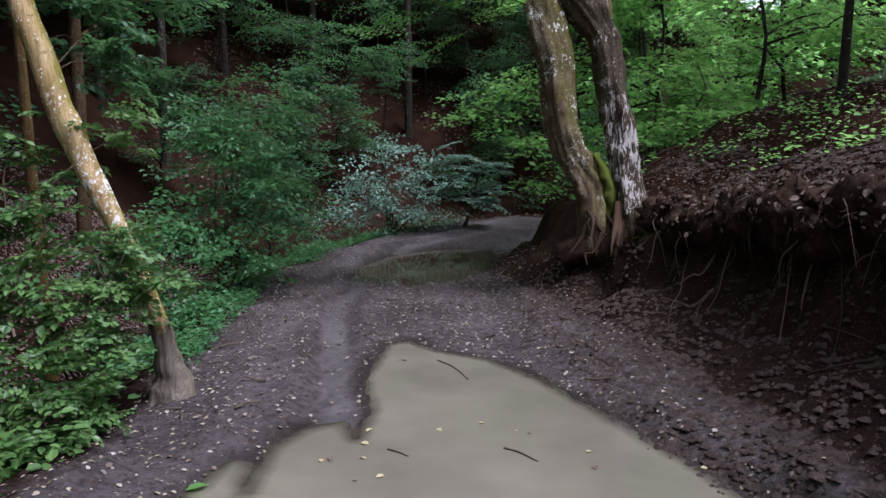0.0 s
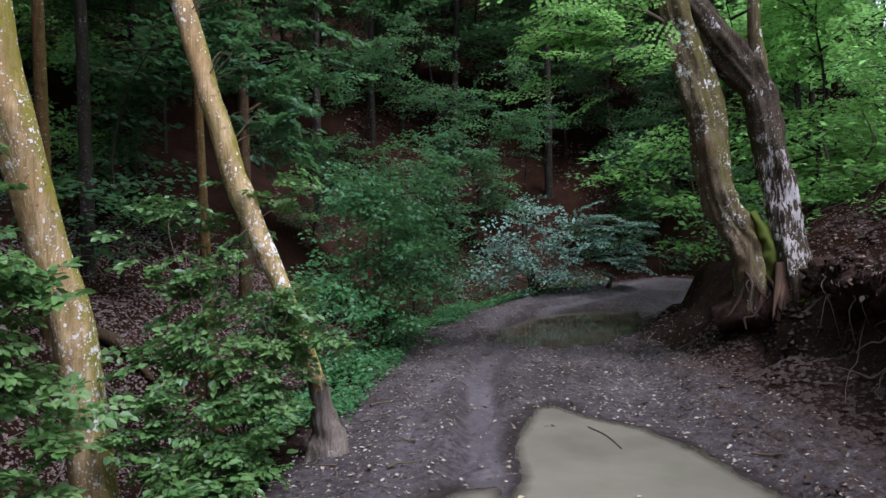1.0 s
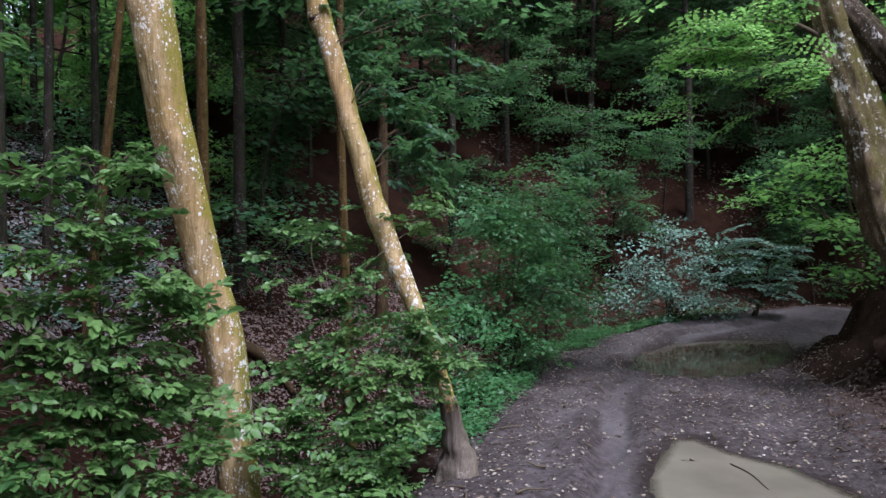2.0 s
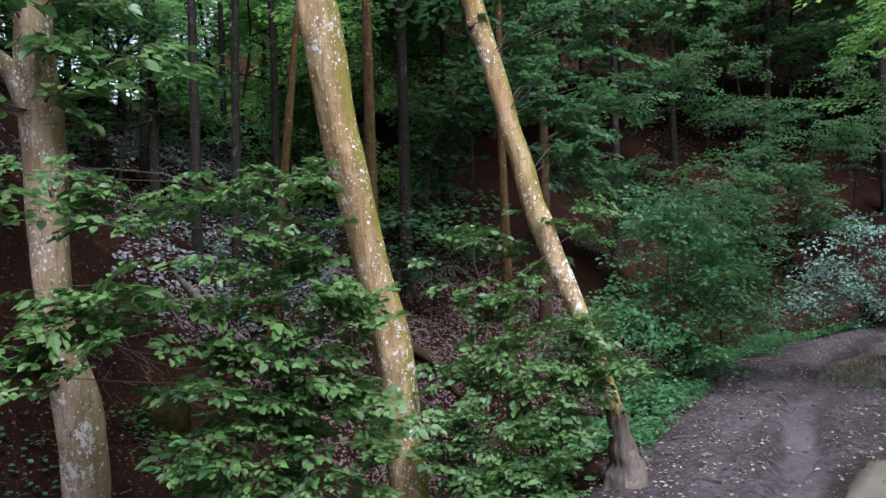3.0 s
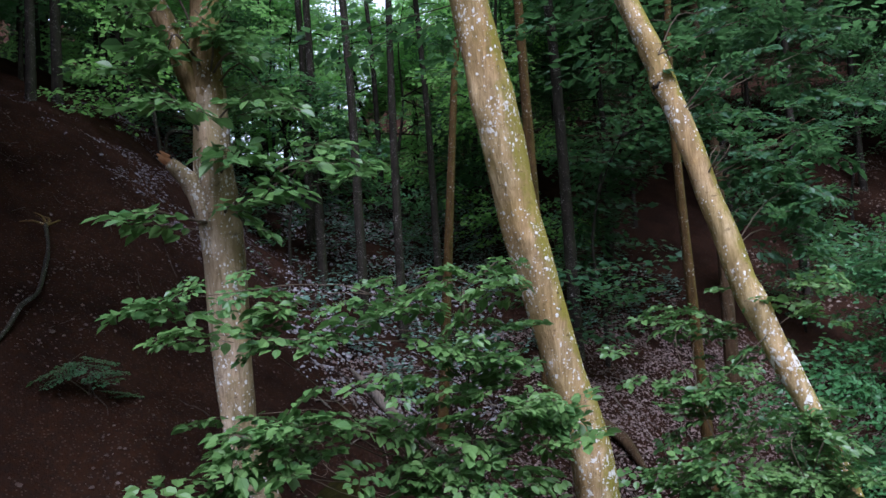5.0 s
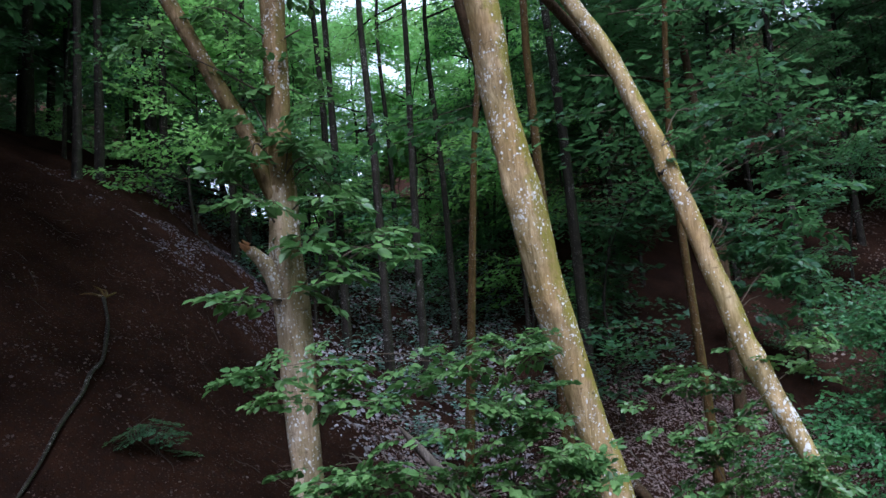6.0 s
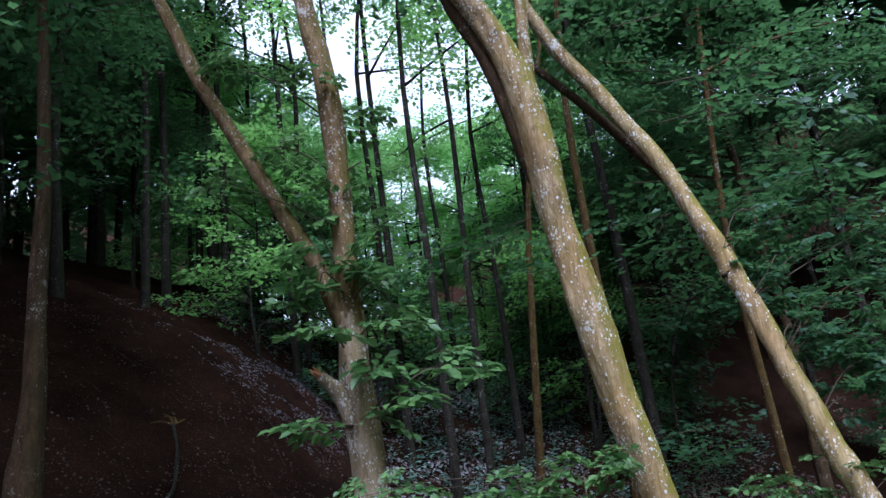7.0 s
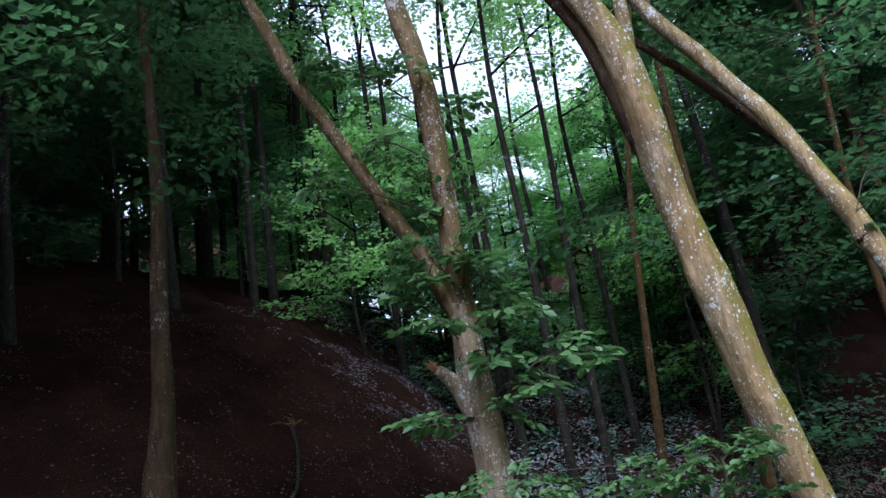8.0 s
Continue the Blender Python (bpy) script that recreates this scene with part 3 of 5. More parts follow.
# ---- the trees beside the track ----
def root_flare(parent, at, radius, n, mat, seed, reach=0.5, drop=0.12):
    """Roots that run out from a trunk's foot into the ground."""
    rng = np.random.default_rng(seed)
    for i in range(n):
        a = 6.28 * i / n + rng.uniform(-0.3, 0.3)
        d, L = np.array([math.cos(a), math.sin(a)]), reach * rng.uniform(0.7, 1.3)
        rows = [(*(at[:2] + d * radius * 0.45), at[2] + 0.28, radius * 0.5)]
        for u in (0.35, 0.7, 1.0):
            p = at[:2] + d * (radius * 0.6 + L * u)
            rows.append((*p, height(*p) + 0.04 - drop * u, radius * (0.42 - 0.3 * u)))
        limb("root", rows, mat, parent, 8, 3, 0, 0.05, seed + i)


def crown(parent, name, centres, rng, leaf_mat, kinds, per=3, scale=0.6, hub=None, size=None, twig=TWIG_WOOD, spread=0.12, tilt=0.25, label=""):
    """Sprays of leaves round the given centres, growing away from the hub, and the twigs that carry them."""
    places, ways, scales = [], [], []
    hub = np.array(hub if hub is not None else np.mean(centres, 0))
    for c in np.asarray(centres, float):
        out = (c - hub) * (1, 1, 0)
        base = math.atan2(out[1], out[0])
        for _ in range(per if isinstance(per, int) else per(c)):
            a = base + rng.normal(0, 0.9)
            w = np.array([math.cos(a), math.sin(a), rng.uniform(-0.25, 0.3) + rng.normal(0, tilt * 0.5)])
            k = scale * rng.uniform(0.7, 1.25)
            places.append(c + rng.normal(0, spread, 3) * (1, 1, 0.8) - w * 0.5 * k)
            ways.append(w)
            scales.append(k)
    (v, q), (tv, tq) = set_sprays(kinds, rng, places, ways, scales, tilt)
    base = np.array(parent.location)
    leaves = part(name, mesh_from(name, v - base, q, leaf_mat, False), parent, label)
    part("twig", mesh_from("twig", tv - base, tq, twig), leaves, kind="stuff")


def branches(parent, stem, centres, mat, rng, thick=0.012):
    """Curved branches from points of the stem to the clusters of leaves."""
    for c in np.asarray(centres, float):
        near = min(stem, key=lambda p: np.linalg.norm(np.array(p) - c) + max(0, p[2] - c[2] + 0.1) * 3)
        s = np.array(near)
        mid = (s + c) / 2 + rng.normal(0, 0.06, 3) + (0, 0, 0.08)
        limb("branch", [(*s, thick), (*mid, thick * 0.75), (*c, thick * 0.35)], mat, parent, 6, 3)


# tall hornbeam leaning over the gully, forked high up
foot = np.array((-3.0, 4.12, height(-3.0, 4.12) - 0.1))
tree = thing("hornbeam_tree", foot, "leaning hornbeam with tan bark, white lichen and a mossy side", "tree", "hornbeams on the gully edge")
trunk = limb("trunk", [(*foot, 0.19), (-3.03, 4.05, foot[2] + 0.35, 0.15), (-3.055, 3.97, 0.21, 0.13), (-3.05, 3.905, 0.61, 0.127), (-3.054, 3.83, 1.05, 0.124), (-3.09, 3.743, 1.39, 0.113), (-3.123, 3.652, 1.77, 0.112), (-3.157, 3.56, 2.15, 0.124), (-3.185, 3.49, 2.43, 0.121),
               (-3.2, 3.42, 2.78, 0.126), (-3.213, 3.365, 3.04, 0.128), (-3.222, 3.32, 3.3, 0.116), (-3.235, 3.265, 3.6, 0.111), (-3.23, 3.22, 3.85, 0.117), (-3.22, 3.18, 4.1, 0.12), (-3.23, 3.128, 4.42, 0.118), (-3.24, 3.08, 4.66, 0.112), (-3.268, 3.021, 4.87, 0.1), (-3.32, 2.935, 5.11, 0.095), (-3.386, 2.839, 5.34, 0.092), (-3.6, 2.6, 5.95, 0.08), (-4.0, 2.2, 7.0, 0.06), (-4.6, 1.7, 8.6, 0.03)], BARK_WARM, tree, 24, 6, 0.085, 0.02, 3)
limb("limb", [(-3.22, 3.14, 4.5, 0.05), (-3.17, 3.13, 4.75, 0.047), (-3.145, 3.11, 4.97, 0.045), (-3.108, 3.096, 5.26, 0.044), (-3.05, 3.1, 6.2, 0.035), (-3.0, 3.2, 8.0, 0.02)], BARK_WARM, tree, 12, 4, 0.03, 0.02, 5)
limb("limb", [(-3.28, 3.24, 3.75, 0.05), (-3.32, 3.16, 4.1, 0.075), (-3.35, 3.07, 4.5, 0.07), (-3.42, 2.96, 4.95, 0.062), (-3.6, 2.8, 5.6, 0.055), (-3.8, 2.7, 7, 0.035)], BARK_BROWN, tree, 12, 4, 0.03, 0.02, 6)
limb("knot", [(-3.09, 3.63, 1.87, 0.035), (-3.045, 3.61, 1.9, 0.026), (-3.02, 3.6, 1.92, 0.01)], BARK_BROWN, tree, 8, 2).parent = trunk
root_flare(tree, foot + (0, 0, 0.1), 0.15, 5, BARK_WARM, 31, 0.35)
rng = np.random.default_rng(41)
top = np.array([(-3.4 + rng.normal(0, 1.1), 3.0 + rng.normal(0, 1.1), rng.uniform(6.6, 10)) for _ in range(40)])
crown(tree, "crown", top, rng, LEAF_WOOD, SPRAYS_WIDE, 2, 1.0, (-3.4, 3.0, 6.5))

# slimmer hornbeam at the track's edge
foot = np.array((-1.87, 4.95, height(-1.87, 4.95) - 0.06))
tree = thing("hornbeam_tree", foot, "slender hornbeam leaning over a leafy shrub, tan lichened bark", "tree", "hornbeams on the gully edge")
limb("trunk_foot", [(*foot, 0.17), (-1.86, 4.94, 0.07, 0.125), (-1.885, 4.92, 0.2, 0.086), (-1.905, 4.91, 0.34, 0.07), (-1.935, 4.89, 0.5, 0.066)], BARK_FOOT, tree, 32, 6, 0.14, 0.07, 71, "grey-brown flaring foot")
trunk = limb("trunk", [(-1.92, 4.895, 0.42, 0.062), (-1.96, 4.87, 0.6, 0.064), (-2.11, 4.8, 1.09, 0.062), (-2.225, 4.757, 1.39, 0.074), (-2.3, 4.728, 1.59, 0.076), (-2.37, 4.7, 1.8, 0.088), (-2.42, 4.685, 1.93, 0.082), (-2.49, 4.66, 2.22, 0.08), (-2.56, 4.635, 2.45, 0.074),
               (-2.61, 4.622, 2.67, 0.076), (-2.71, 4.588, 3.05, 0.075), (-2.765, 4.57, 3.22, 0.084), (-2.79, 4.563, 3.35, 0.078), (-2.86, 4.54, 3.56, 0.077), (-2.96, 4.5, 3.85, 0.069), (-3.04, 4.468, 4.1, 0.069), (-3.15, 4.426, 4.38, 0.068), (-3.28, 4.37, 4.65, 0.066),
               (-3.45, 4.3, 5.03, 0.068), (-3.64, 4.22, 5.4, 0.066), (-3.8, 4.155, 5.78, 0.062), (-4.2, 3.9, 7.0, 0.05), (-4.8, 3.5, 8.6, 0.025)], BARK_WARM, tree, 16, 5, 0.045, 0.03, 7)
# Under-limb in darker brown bark, which stands in for its shade.
limb("limb", [(-2.9, 4.62, 3.6, 0.04), (-3.1, 4.64, 4.04, 0.046), (-3.25, 4.58, 4.29, 0.046), (-3.41, 4.5, 4.58, 0.044), (-3.6, 4.42, 4.9, 0.042), (-3.86, 4.3, 5.3, 0.038), (-4.6, 3.9, 6.4, 0.025)], BARK_BROWN, tree, 10, 4, 0.02, 0.02, 8)
limb("knot", [(-2.77, 4.55, 3.2, 0.07), (-2.79, 4.51, 3.23, 0.045)], BARK_DARK, tree, 8, 2).parent = trunk
rng = np.random.default_rng(42)
top = np.array([(-2.9 + rng.normal(0, 0.9), 4.9 + rng.normal(0, 0.8), rng.uniform(3.4, 8.5)) for _ in range(48)] )
top = top[np.hypot(top[:, 0], top[:, 1]) > 5.5]
crown(tree, "crown", top, rng, LEAF_WOOD, SPRAYS_WIDE, 3, 0.85, (-2.9, 4.6, 5))

B_LEAVES = [(-2.5, 4.75, 3.3), (-2.4, 4.9, 2.97), (-2.29, 5.13, 3.35), (-2.13, 5.41, 3.31), (-2.42, 4.9, 2.64), (-2.3, 5.13, 2.75), (-2.1, 5.43, 2.91), (-2.38, 4.98, 2.36), (-2.19, 5.28, 2.5), (-2.23, 5.27, 2.12), (-2.0, 5.57, 3.5), (-2.46, 4.8, 2.83), (-2.3, 5.2, 3.7), (-2.6, 4.9, 3.7)]
crown(tree, "leaves", B_LEAVES, rng, LEAF_WOOD, SPRAYS_NEAR, 9, 0.24, (-2.6, 4.5, 2.9), spread=0.16, tilt=0.35)
branches(tree, [(-2.45, 4.64, 2.1), (-2.57, 4.6, 2.55), (-2.66, 4.56, 3.0), (-2.75, 4.5, 3.4)], B_LEAVES, TWIG_WOOD, rng, 0.005)

# hornbeam with a snapped stub, forked above
foot = np.array((-4.25, 2.47, height(-4.25, 2.47) - 0.1))
tree = thing("hornbeam_tree", foot, "forked hornbeam with pale grooved bark and a snapped branch stub", "tree", "hornbeams on the gully edge")
trunk = limb("trunk", [(*foot, 0.2), (-4.25, 2.45, foot[2] + 0.35, 0.16), (-4.246, 2.43, 0.11, 0.131), (-4.237, 2.403, 0.39, 0.133), (-4.235, 2.352, 0.75, 0.128), (-4.254, 2.265, 1.1, 0.108), (-4.25, 2.25, 1.27, 0.095), (-4.24, 2.23, 1.5, 0.1), (-4.222, 2.21, 1.8, 0.108), (-4.205, 2.19, 2.15, 0.11),
               (-4.195, 2.16, 2.45, 0.113), (-4.192, 2.125, 2.75, 0.105), (-4.178, 2.118, 2.97, 0.092), (-4.17, 2.108, 3.15, 0.088)], BARK_FORK, tree, 28, 5, 0.1, 0.02, 9)
limb("upper_trunk", [(-4.174, 2.112, 3.05, 0.089), (-4.162, 2.1, 3.3, 0.086), (-4.13, 2.09, 3.7, 0.078), (-4.11, 2.068, 4.1, 0.08), (-4.09, 2.04, 4.52, 0.084), (-4.085, 1.98, 4.96, 0.08),
               (-4.098, 1.888, 5.42, 0.07), (-4.15, 1.75, 7.0, 0.05), (-4.25, 1.7, 9.0, 0.025)], BARK_SHADY, tree, 20, 5, 0.07, 0.04, 9, "mottled bark, browned for leaf shade")
limb("limb", [(-4.17, 2.1, 3.0, 0.05), (-4.21, 2.01, 3.23, 0.058), (-4.24, 1.92, 3.5, 0.058), (-4.295, 1.773, 3.77, 0.055), (-4.365, 1.585, 4.15, 0.05), (-4.44, 1.37, 4.57, 0.05), (-4.495, 1.23, 4.87, 0.05), (-4.56, 1.02, 5.4, 0.046), (-4.7, 0.7, 6.2, 0.035), (-4.9, 0.3, 7.4, 0.02)], BARK_SHADY, tree, 14, 4, 0.07, 0.07, 10)
stub = limb("stub", [(-4.205, 2.13, 2.46, 0.1), (-4.23, 2.05, 2.6, 0.066), (-4.27, 1.975, 2.7, 0.044), (-4.295, 1.93, 2.75, 0.034)], BARK_FORK, tree, 12, 3, 0.05, 0.05, 12)
for i, (dx, dz) in enumerate(((-0.02, 0.02), (0.015, 0.03), (0.02, -0.005), (-0.01, -0.01))):
    limb("splinter", [(-4.3 + dx, 1.92, 2.755 + dz * 0.6, 0.02), (-4.315 + dx * 1.1, 1.88, 2.785 + dz * 0.8, 0.006)], TORN_WOOD, tree, 5, 1, 0, 0, i, "torn orange wood").parent = stub
root_flare(tree, foot + (0, 0, 0.1), 0.16, 5, BARK_WARM, 61, 0.35)
rng = np.random.default_rng(43)
C_LEAVES = [(-4.13, 1.87, 3.32), (-3.95, 2.13, 2.73), (-3.91, 2.2, 3.08), (-3.84, 2.29, 2.62), (-3.78, 2.52, 2.73), (-3.76, 2.69, 2.7), (-3.98, 1.92, 2.99), (-4.24, 1.66, 3.19), (-4.0, 1.69, 2.45), (-3.94, 2.15, 3.3), (-4.24, 1.87, 3.85), (-3.92, 2.17, 2.35)]
crown(tree, "leaves", C_LEAVES, rng, LEAF_NEAR, SPRAYS_NEAR, 2, 0.36, (-4.15, 2.12, 2.9), spread=0.06)
branches(tree, [(-4.17, 2.15, 2.4), (-4.16, 2.12, 2.8), (-4.13, 2.1, 3.2)], C_LEAVES, TWIG_WOOD, rng, 0.009)
FORK_LEAVES = [(-4.1, 2.2, 3.35), (-3.98, 1.95, 3.5), (-4.2, 1.75, 3.45), (-4.05, 2.28, 3.75), (-4.15, 1.9, 4.0), (-4.0, 2.15, 4.15), (-4.3, 1.6, 4.3), (-4.05, 2.25, 4.55), (-4.4, 1.4, 4.05), (-4.1, 1.85, 4.8), (-4.25, 2.35, 3.2), (-4.35, 1.45, 4.9), (-3.95, 2.35, 3.1)]
crown(tree, "leaves", FORK_LEAVES, rng, LEAF_NEAR, SPRAYS_NEAR, 3, 0.28, (-4.15, 2.0, 3.9), spread=0.1, tilt=0.4)
branches(tree, [(-4.17, 2.1, 3.1), (-4.13, 2.09, 3.7), (-4.11, 2.07, 4.1), (-4.09, 2.04, 4.5)], FORK_LEAVES, TWIG_WOOD, rng, 0.007)
top = np.array([(-4.6 + rng.normal(0, 0.9), 0.6 + rng.normal(0, 0.8), rng.uniform(5.0, 9.5)) for _ in range(50)])
top = top[top[:, 1] < 1.15]
crown(tree, "crown", top, rng, LEAF_WOOD, SPRAYS_WIDE, 2, 0.9, (-4.3, 1.8, 6))

# dark trunk on the slope
foot = np.array((-6.81, 0.73, height(-6.81, 0.73) - 0.1))
tree = thing("slope_tree", foot, "shaded brown tree trunk on the bare earth slope", "tree")
trunk = limb("trunk", [(*foot, 0.2), (-6.81, 0.74, foot[2] + 0.4, 0.15), (-6.81, 0.745, 2.4, 0.135), (-6.808, 0.765, 2.65, 0.113), (-6.805, 0.79, 3.08, 0.093), (-6.805, 0.785, 3.57, 0.082), (-6.805, 0.79, 4.1, 0.073), (-6.803, 0.805, 4.88, 0.062), (-6.85, 0.78, 6.0, 0.05), (-6.9, 0.7, 8, 0.03)], BARK_BROWN, tree, 14, 4, 0.05, 0.04, 13)
rng = np.random.default_rng(44)
top = np.array([(-6.6 + rng.normal(0, 1.3), 0.6 + rng.normal(0, 1.1), rng.uniform(6.0, 9)) for _ in range(50)])
crown(tree, "crown", top, rng, LEAF_WOOD, SPRAYS_WIDE, 3, 0.9, (-6.7, 0.7, 5))

# ---- twin-stemmed old tree on the cut bank, its roots laid bare ----
foot = np.array((1.95, 8.35, height(1.95, 8.35) - 0.1))
tree = thing("twin_stem_tree", foot, "old twin-stemmed tree with mossy fork and bare roots over the bank", "tree")
trunk = limb("trunk", [(1.7, 8.3, 0.55, 0.2), (1.73, 8.3, 0.95, 0.2), (1.68, 8.32, 1.25, 0.185), (1.55, 8.35, 1.5, 0.165), (1.4, 8.37, 1.78, 0.165), (1.3, 8.38, 2.2, 0.18), (1.21, 8.39, 2.75, 0.195), (1.05, 8.41, 3.35, 0.185), (0.9, 8.42, 3.9, 0.17), (0.7, 8.4, 4.8, 0.15), (0.5, 8.3, 6.5, 0.1)], BARK_GREY, tree, 36, 8, 0.2, 0.07, 15, "greenish grey bark with orange scar")
trunk = limb("trunk", [(2.15, 8.12, 0.7, 0.24), (2.1, 8.15, 0.98, 0.205), (2.03, 8.22, 1.35, 0.165), (1.98, 8.26, 1.7, 0.155), (1.94, 8.3, 2.0, 0.158), (1.9, 8.32, 2.2, 0.16), (1.83, 8.37, 2.65, 0.16), (1.76, 8.4, 2.95, 0.165), (1.6, 8.43, 3.22, 0.19), (1.36, 8.45, 3.52, 0.19), (1.05, 8.48, 3.95, 0.17), (0.6, 8.5, 4.6, 0.14), (0.0, 8.5, 6.2, 0.08)], BARK_PALE, tree, 44, 8, 0.17, 0.06, 16, "dark cracked bark peeling to pale wood")
limb("limb", [(1.76, 8.4, 2.95, 0.1), (1.78, 8.38, 3.25, 0.085), (1.72, 8.36, 3.6, 0.07), (1.7, 8.3, 4.4, 0.05)], BARK_GREY, tree, 12, 4, 0.04, 0.04, 17)
limb("mossy_fork", [(1.8, 8.2, 0.9, 0.06), (1.85, 8.18, 1.15, 0.085), (1.8, 8.2, 1.4, 0.075), (1.68, 8.24, 1.66, 0.04)], MOSS, tree, 20, 8, 0.12, 0.22, 19, "bright green moss")
root_mass = limb("root_mass", [(1.35, 8.38, 0.5, 0.12), (1.6, 8.3, 0.6, 0.2), (1.95, 8.27, 0.66, 0.26), (2.3, 8.15, 0.8, 0.26), (2.55, 7.95, 0.95, 0.16)], SOIL, tree, 18, 6, 0.12, 0.14, 21, "dark earth held by the roots")
rng = np.random.default_rng(45)
for i in range(18):
    a = rng.uniform(-0.6, 0.6)
    x0, y0 = 1.6 + 0.085 * (i % 11), 8.14 + rng.uniform(-0.1, 0.15)
    L = rng.uniform(0.3, 0.65)
    rows = [(x0, y0, rng.uniform(0.8, 1.1), rng.uniform(0.008, 0.03))]
    for u in (0.35, 0.7, 1.0):
        rows.append((x0 + math.sin(a) * L * u + rng.normal(0, 0.05), y0 - 0.28 * u - rng.uniform(0, 0.1), rows[0][2] - 0.75 * L * u + rng.normal(0, 0.05), rows[0][3] * (1 - 0.75 * u)))
    limb("root", rows, SOIL if i % 3 else ROOT_DARK, tree, 8, 3, 0, 0.15, 70 + i)
for i, (dx, dz) in enumerate(((-0.1, 0.05), (-0.06, -0.06), (-0.015, -0.1), (0.03, -0.03), (0.075, 0.06))):
    limb("root_spur", [(2.0 + dx * 0.8, 8.07, 1.14, 0.04), (1.97 + dx, 8.0, 0.86, 0.03), (1.94 + dx, 7.96, 0.66 + dz, 0.018), (1.93 + 1.1 * dx, 7.95, 0.5 + dz, 0.004)], SPUR_WOOD, tree, 12, 5, 0.3, 0.1, 90 + i, "splintered orange-brown root").parent = root_mass
HANG = [(-0.49, 7.96, 3.41), (-0.14, 7.97, 3.57), (0.22, 8.17, 3.72), (0.39, 8.16, 3.41), (0.1, 8.17, 3.25), (-0.37, 7.87, 3.68), (0.0, 8.0, 3.9), (0.4, 8.1, 4.0)]
crown(tree, "low_branch_leaves", HANG, rng, LEAF_BRIGHT, SPRAYS_FINE, 4, 0.75, (1.2, 8.4, 3.6), spread=0.18)
limb("branch", [(1.0, 8.42, 3.6, 0.03), (0.5, 8.2, 3.85, 0.02), (-0.1, 8.0, 3.75, 0.014), (-0.5, 7.9, 3.5, 0.006)], TWIG_WOOD, tree, 6, 4)
top = np.array([(0.8 + rng.normal(0, 1.6), 8.8 + rng.normal(0, 1.2), rng.uniform(4.6, 8)) for _ in range(36)])
crown(tree, "crown", top, rng, LEAF_BRIGHT, SPRAYS_WIDE, 2, 1.0, (0.8, 8.5, 6))


# ---- shrubs and saplings ----
def shrub(name, at, label, centres, seed, leaf_mat, kinds, per, scale, stems=4, spread=0.12, tilt=0.25, thick=0.014, category="shrub"):
    """Several stems from one foot, branches to the clusters, sprays of leaves on them."""
    rng = np.random.default_rng(seed)
    foot = np.array((at[0], at[1], height(*at) - 0.05))
    ob = thing(name, foot, label, category)
    centres = np.asarray(centres, float)
    top = []
    for i in range(stems):
        reach = np.hypot(centres[:, 0] - foot[0], centres[:, 1] - foot[1])
        close = centres[reach <= np.median(reach)]
        goal = close[int(rng.integers(len(close)))]
        mid = foot + (goal - foot) * (0.5, 0.5, 0.55) + rng.normal(0, 0.06, 3)
        rows = [(*(foot + rng.normal(0, 0.05, 3) * (1, 1, 0)), thick * 1.6), (*mid, thick * 1.2), (*goal, thick * 0.6)]
        limb("stem", rows, TWIG_WOOD, ob, 7, 4, 0, 0.06, seed + i)
        top += [tuple(p[:3]) for p in smooth_line(rows, 5)[2:]]
    branches(ob, top, centres, TWIG_WOOD, rng, thick * 0.6)
    mats = leaf_mat if isinstance(leaf_mat, tuple) else (leaf_mat,)
    for i, mat in enumerate(mats):
        crown(ob, "leaves", centres[i :: len(mats)], rng, mat, kinds, per, scale, (*foot[:2], centres[:, 2].mean()), spread=spread, tilt=tilt)
    return ob


SHRUB_FRONT = [(-3.64, 1.6, 1.99), (-3.57, 1.76, 1.83), (-3.47, 1.94, 1.78), (-3.49, 2.08, 1.99), (-3.32, 2.16, 1.87), (-3.24, 2.43, 1.94), (-3.09, 2.61, 1.92), (-3.02, 2.83, 1.96), (-2.95, 2.9, 2.04), (-3.18, 2.38, 1.6), (-3.05, 2.53, 1.63), (-2.93, 2.8, 1.7), (-2.92, 2.93, 1.77),
               (-3.02, 2.71, 1.48), (-2.93, 2.9, 1.54), (-3.41, 1.87, 1.47), (-3.44, 1.8, 1.27), (-3.33, 2.0, 1.43), (-3.24, 2.13, 1.37), (-3.35, 1.95, 1.24), (-3.53, 1.74, 1.25), (-3.51, 1.75, 1.06)]
# its dense lower half, in tiers
rng = np.random.default_rng(100)
for tier, z in enumerate((1.3, 1.08, 0.86, 0.64, 0.42, 0.2, -0.02, -0.24)):
    for u in np.arange(0.2 if tier < 2 else 0.0, 0.9, 0.17):
        u = u + rng.uniform(-0.08, 0.08)
        SHRUB_FRONT.append((-3.24 + 0.55 * u + rng.normal(0, 0.06), 2.42 + 0.8 * u + rng.normal(0, 0.06), z + 0.06 * u + rng.uniform(-0.08, 0.08)))
shrub("hornbeam_shrub", (-3.15, 2.8), "leafy green hornbeam shrub spreading in front of leaning trunks", SHRUB_FRONT, 101, (LEAF_NEAR, LEAF_WARM, LEAF_NEAR), SPRAYS_NEAR, lambda c: 7 if c[2] < 1.35 else 5, 0.235, 4, 0.1, 0.35, 0.006)
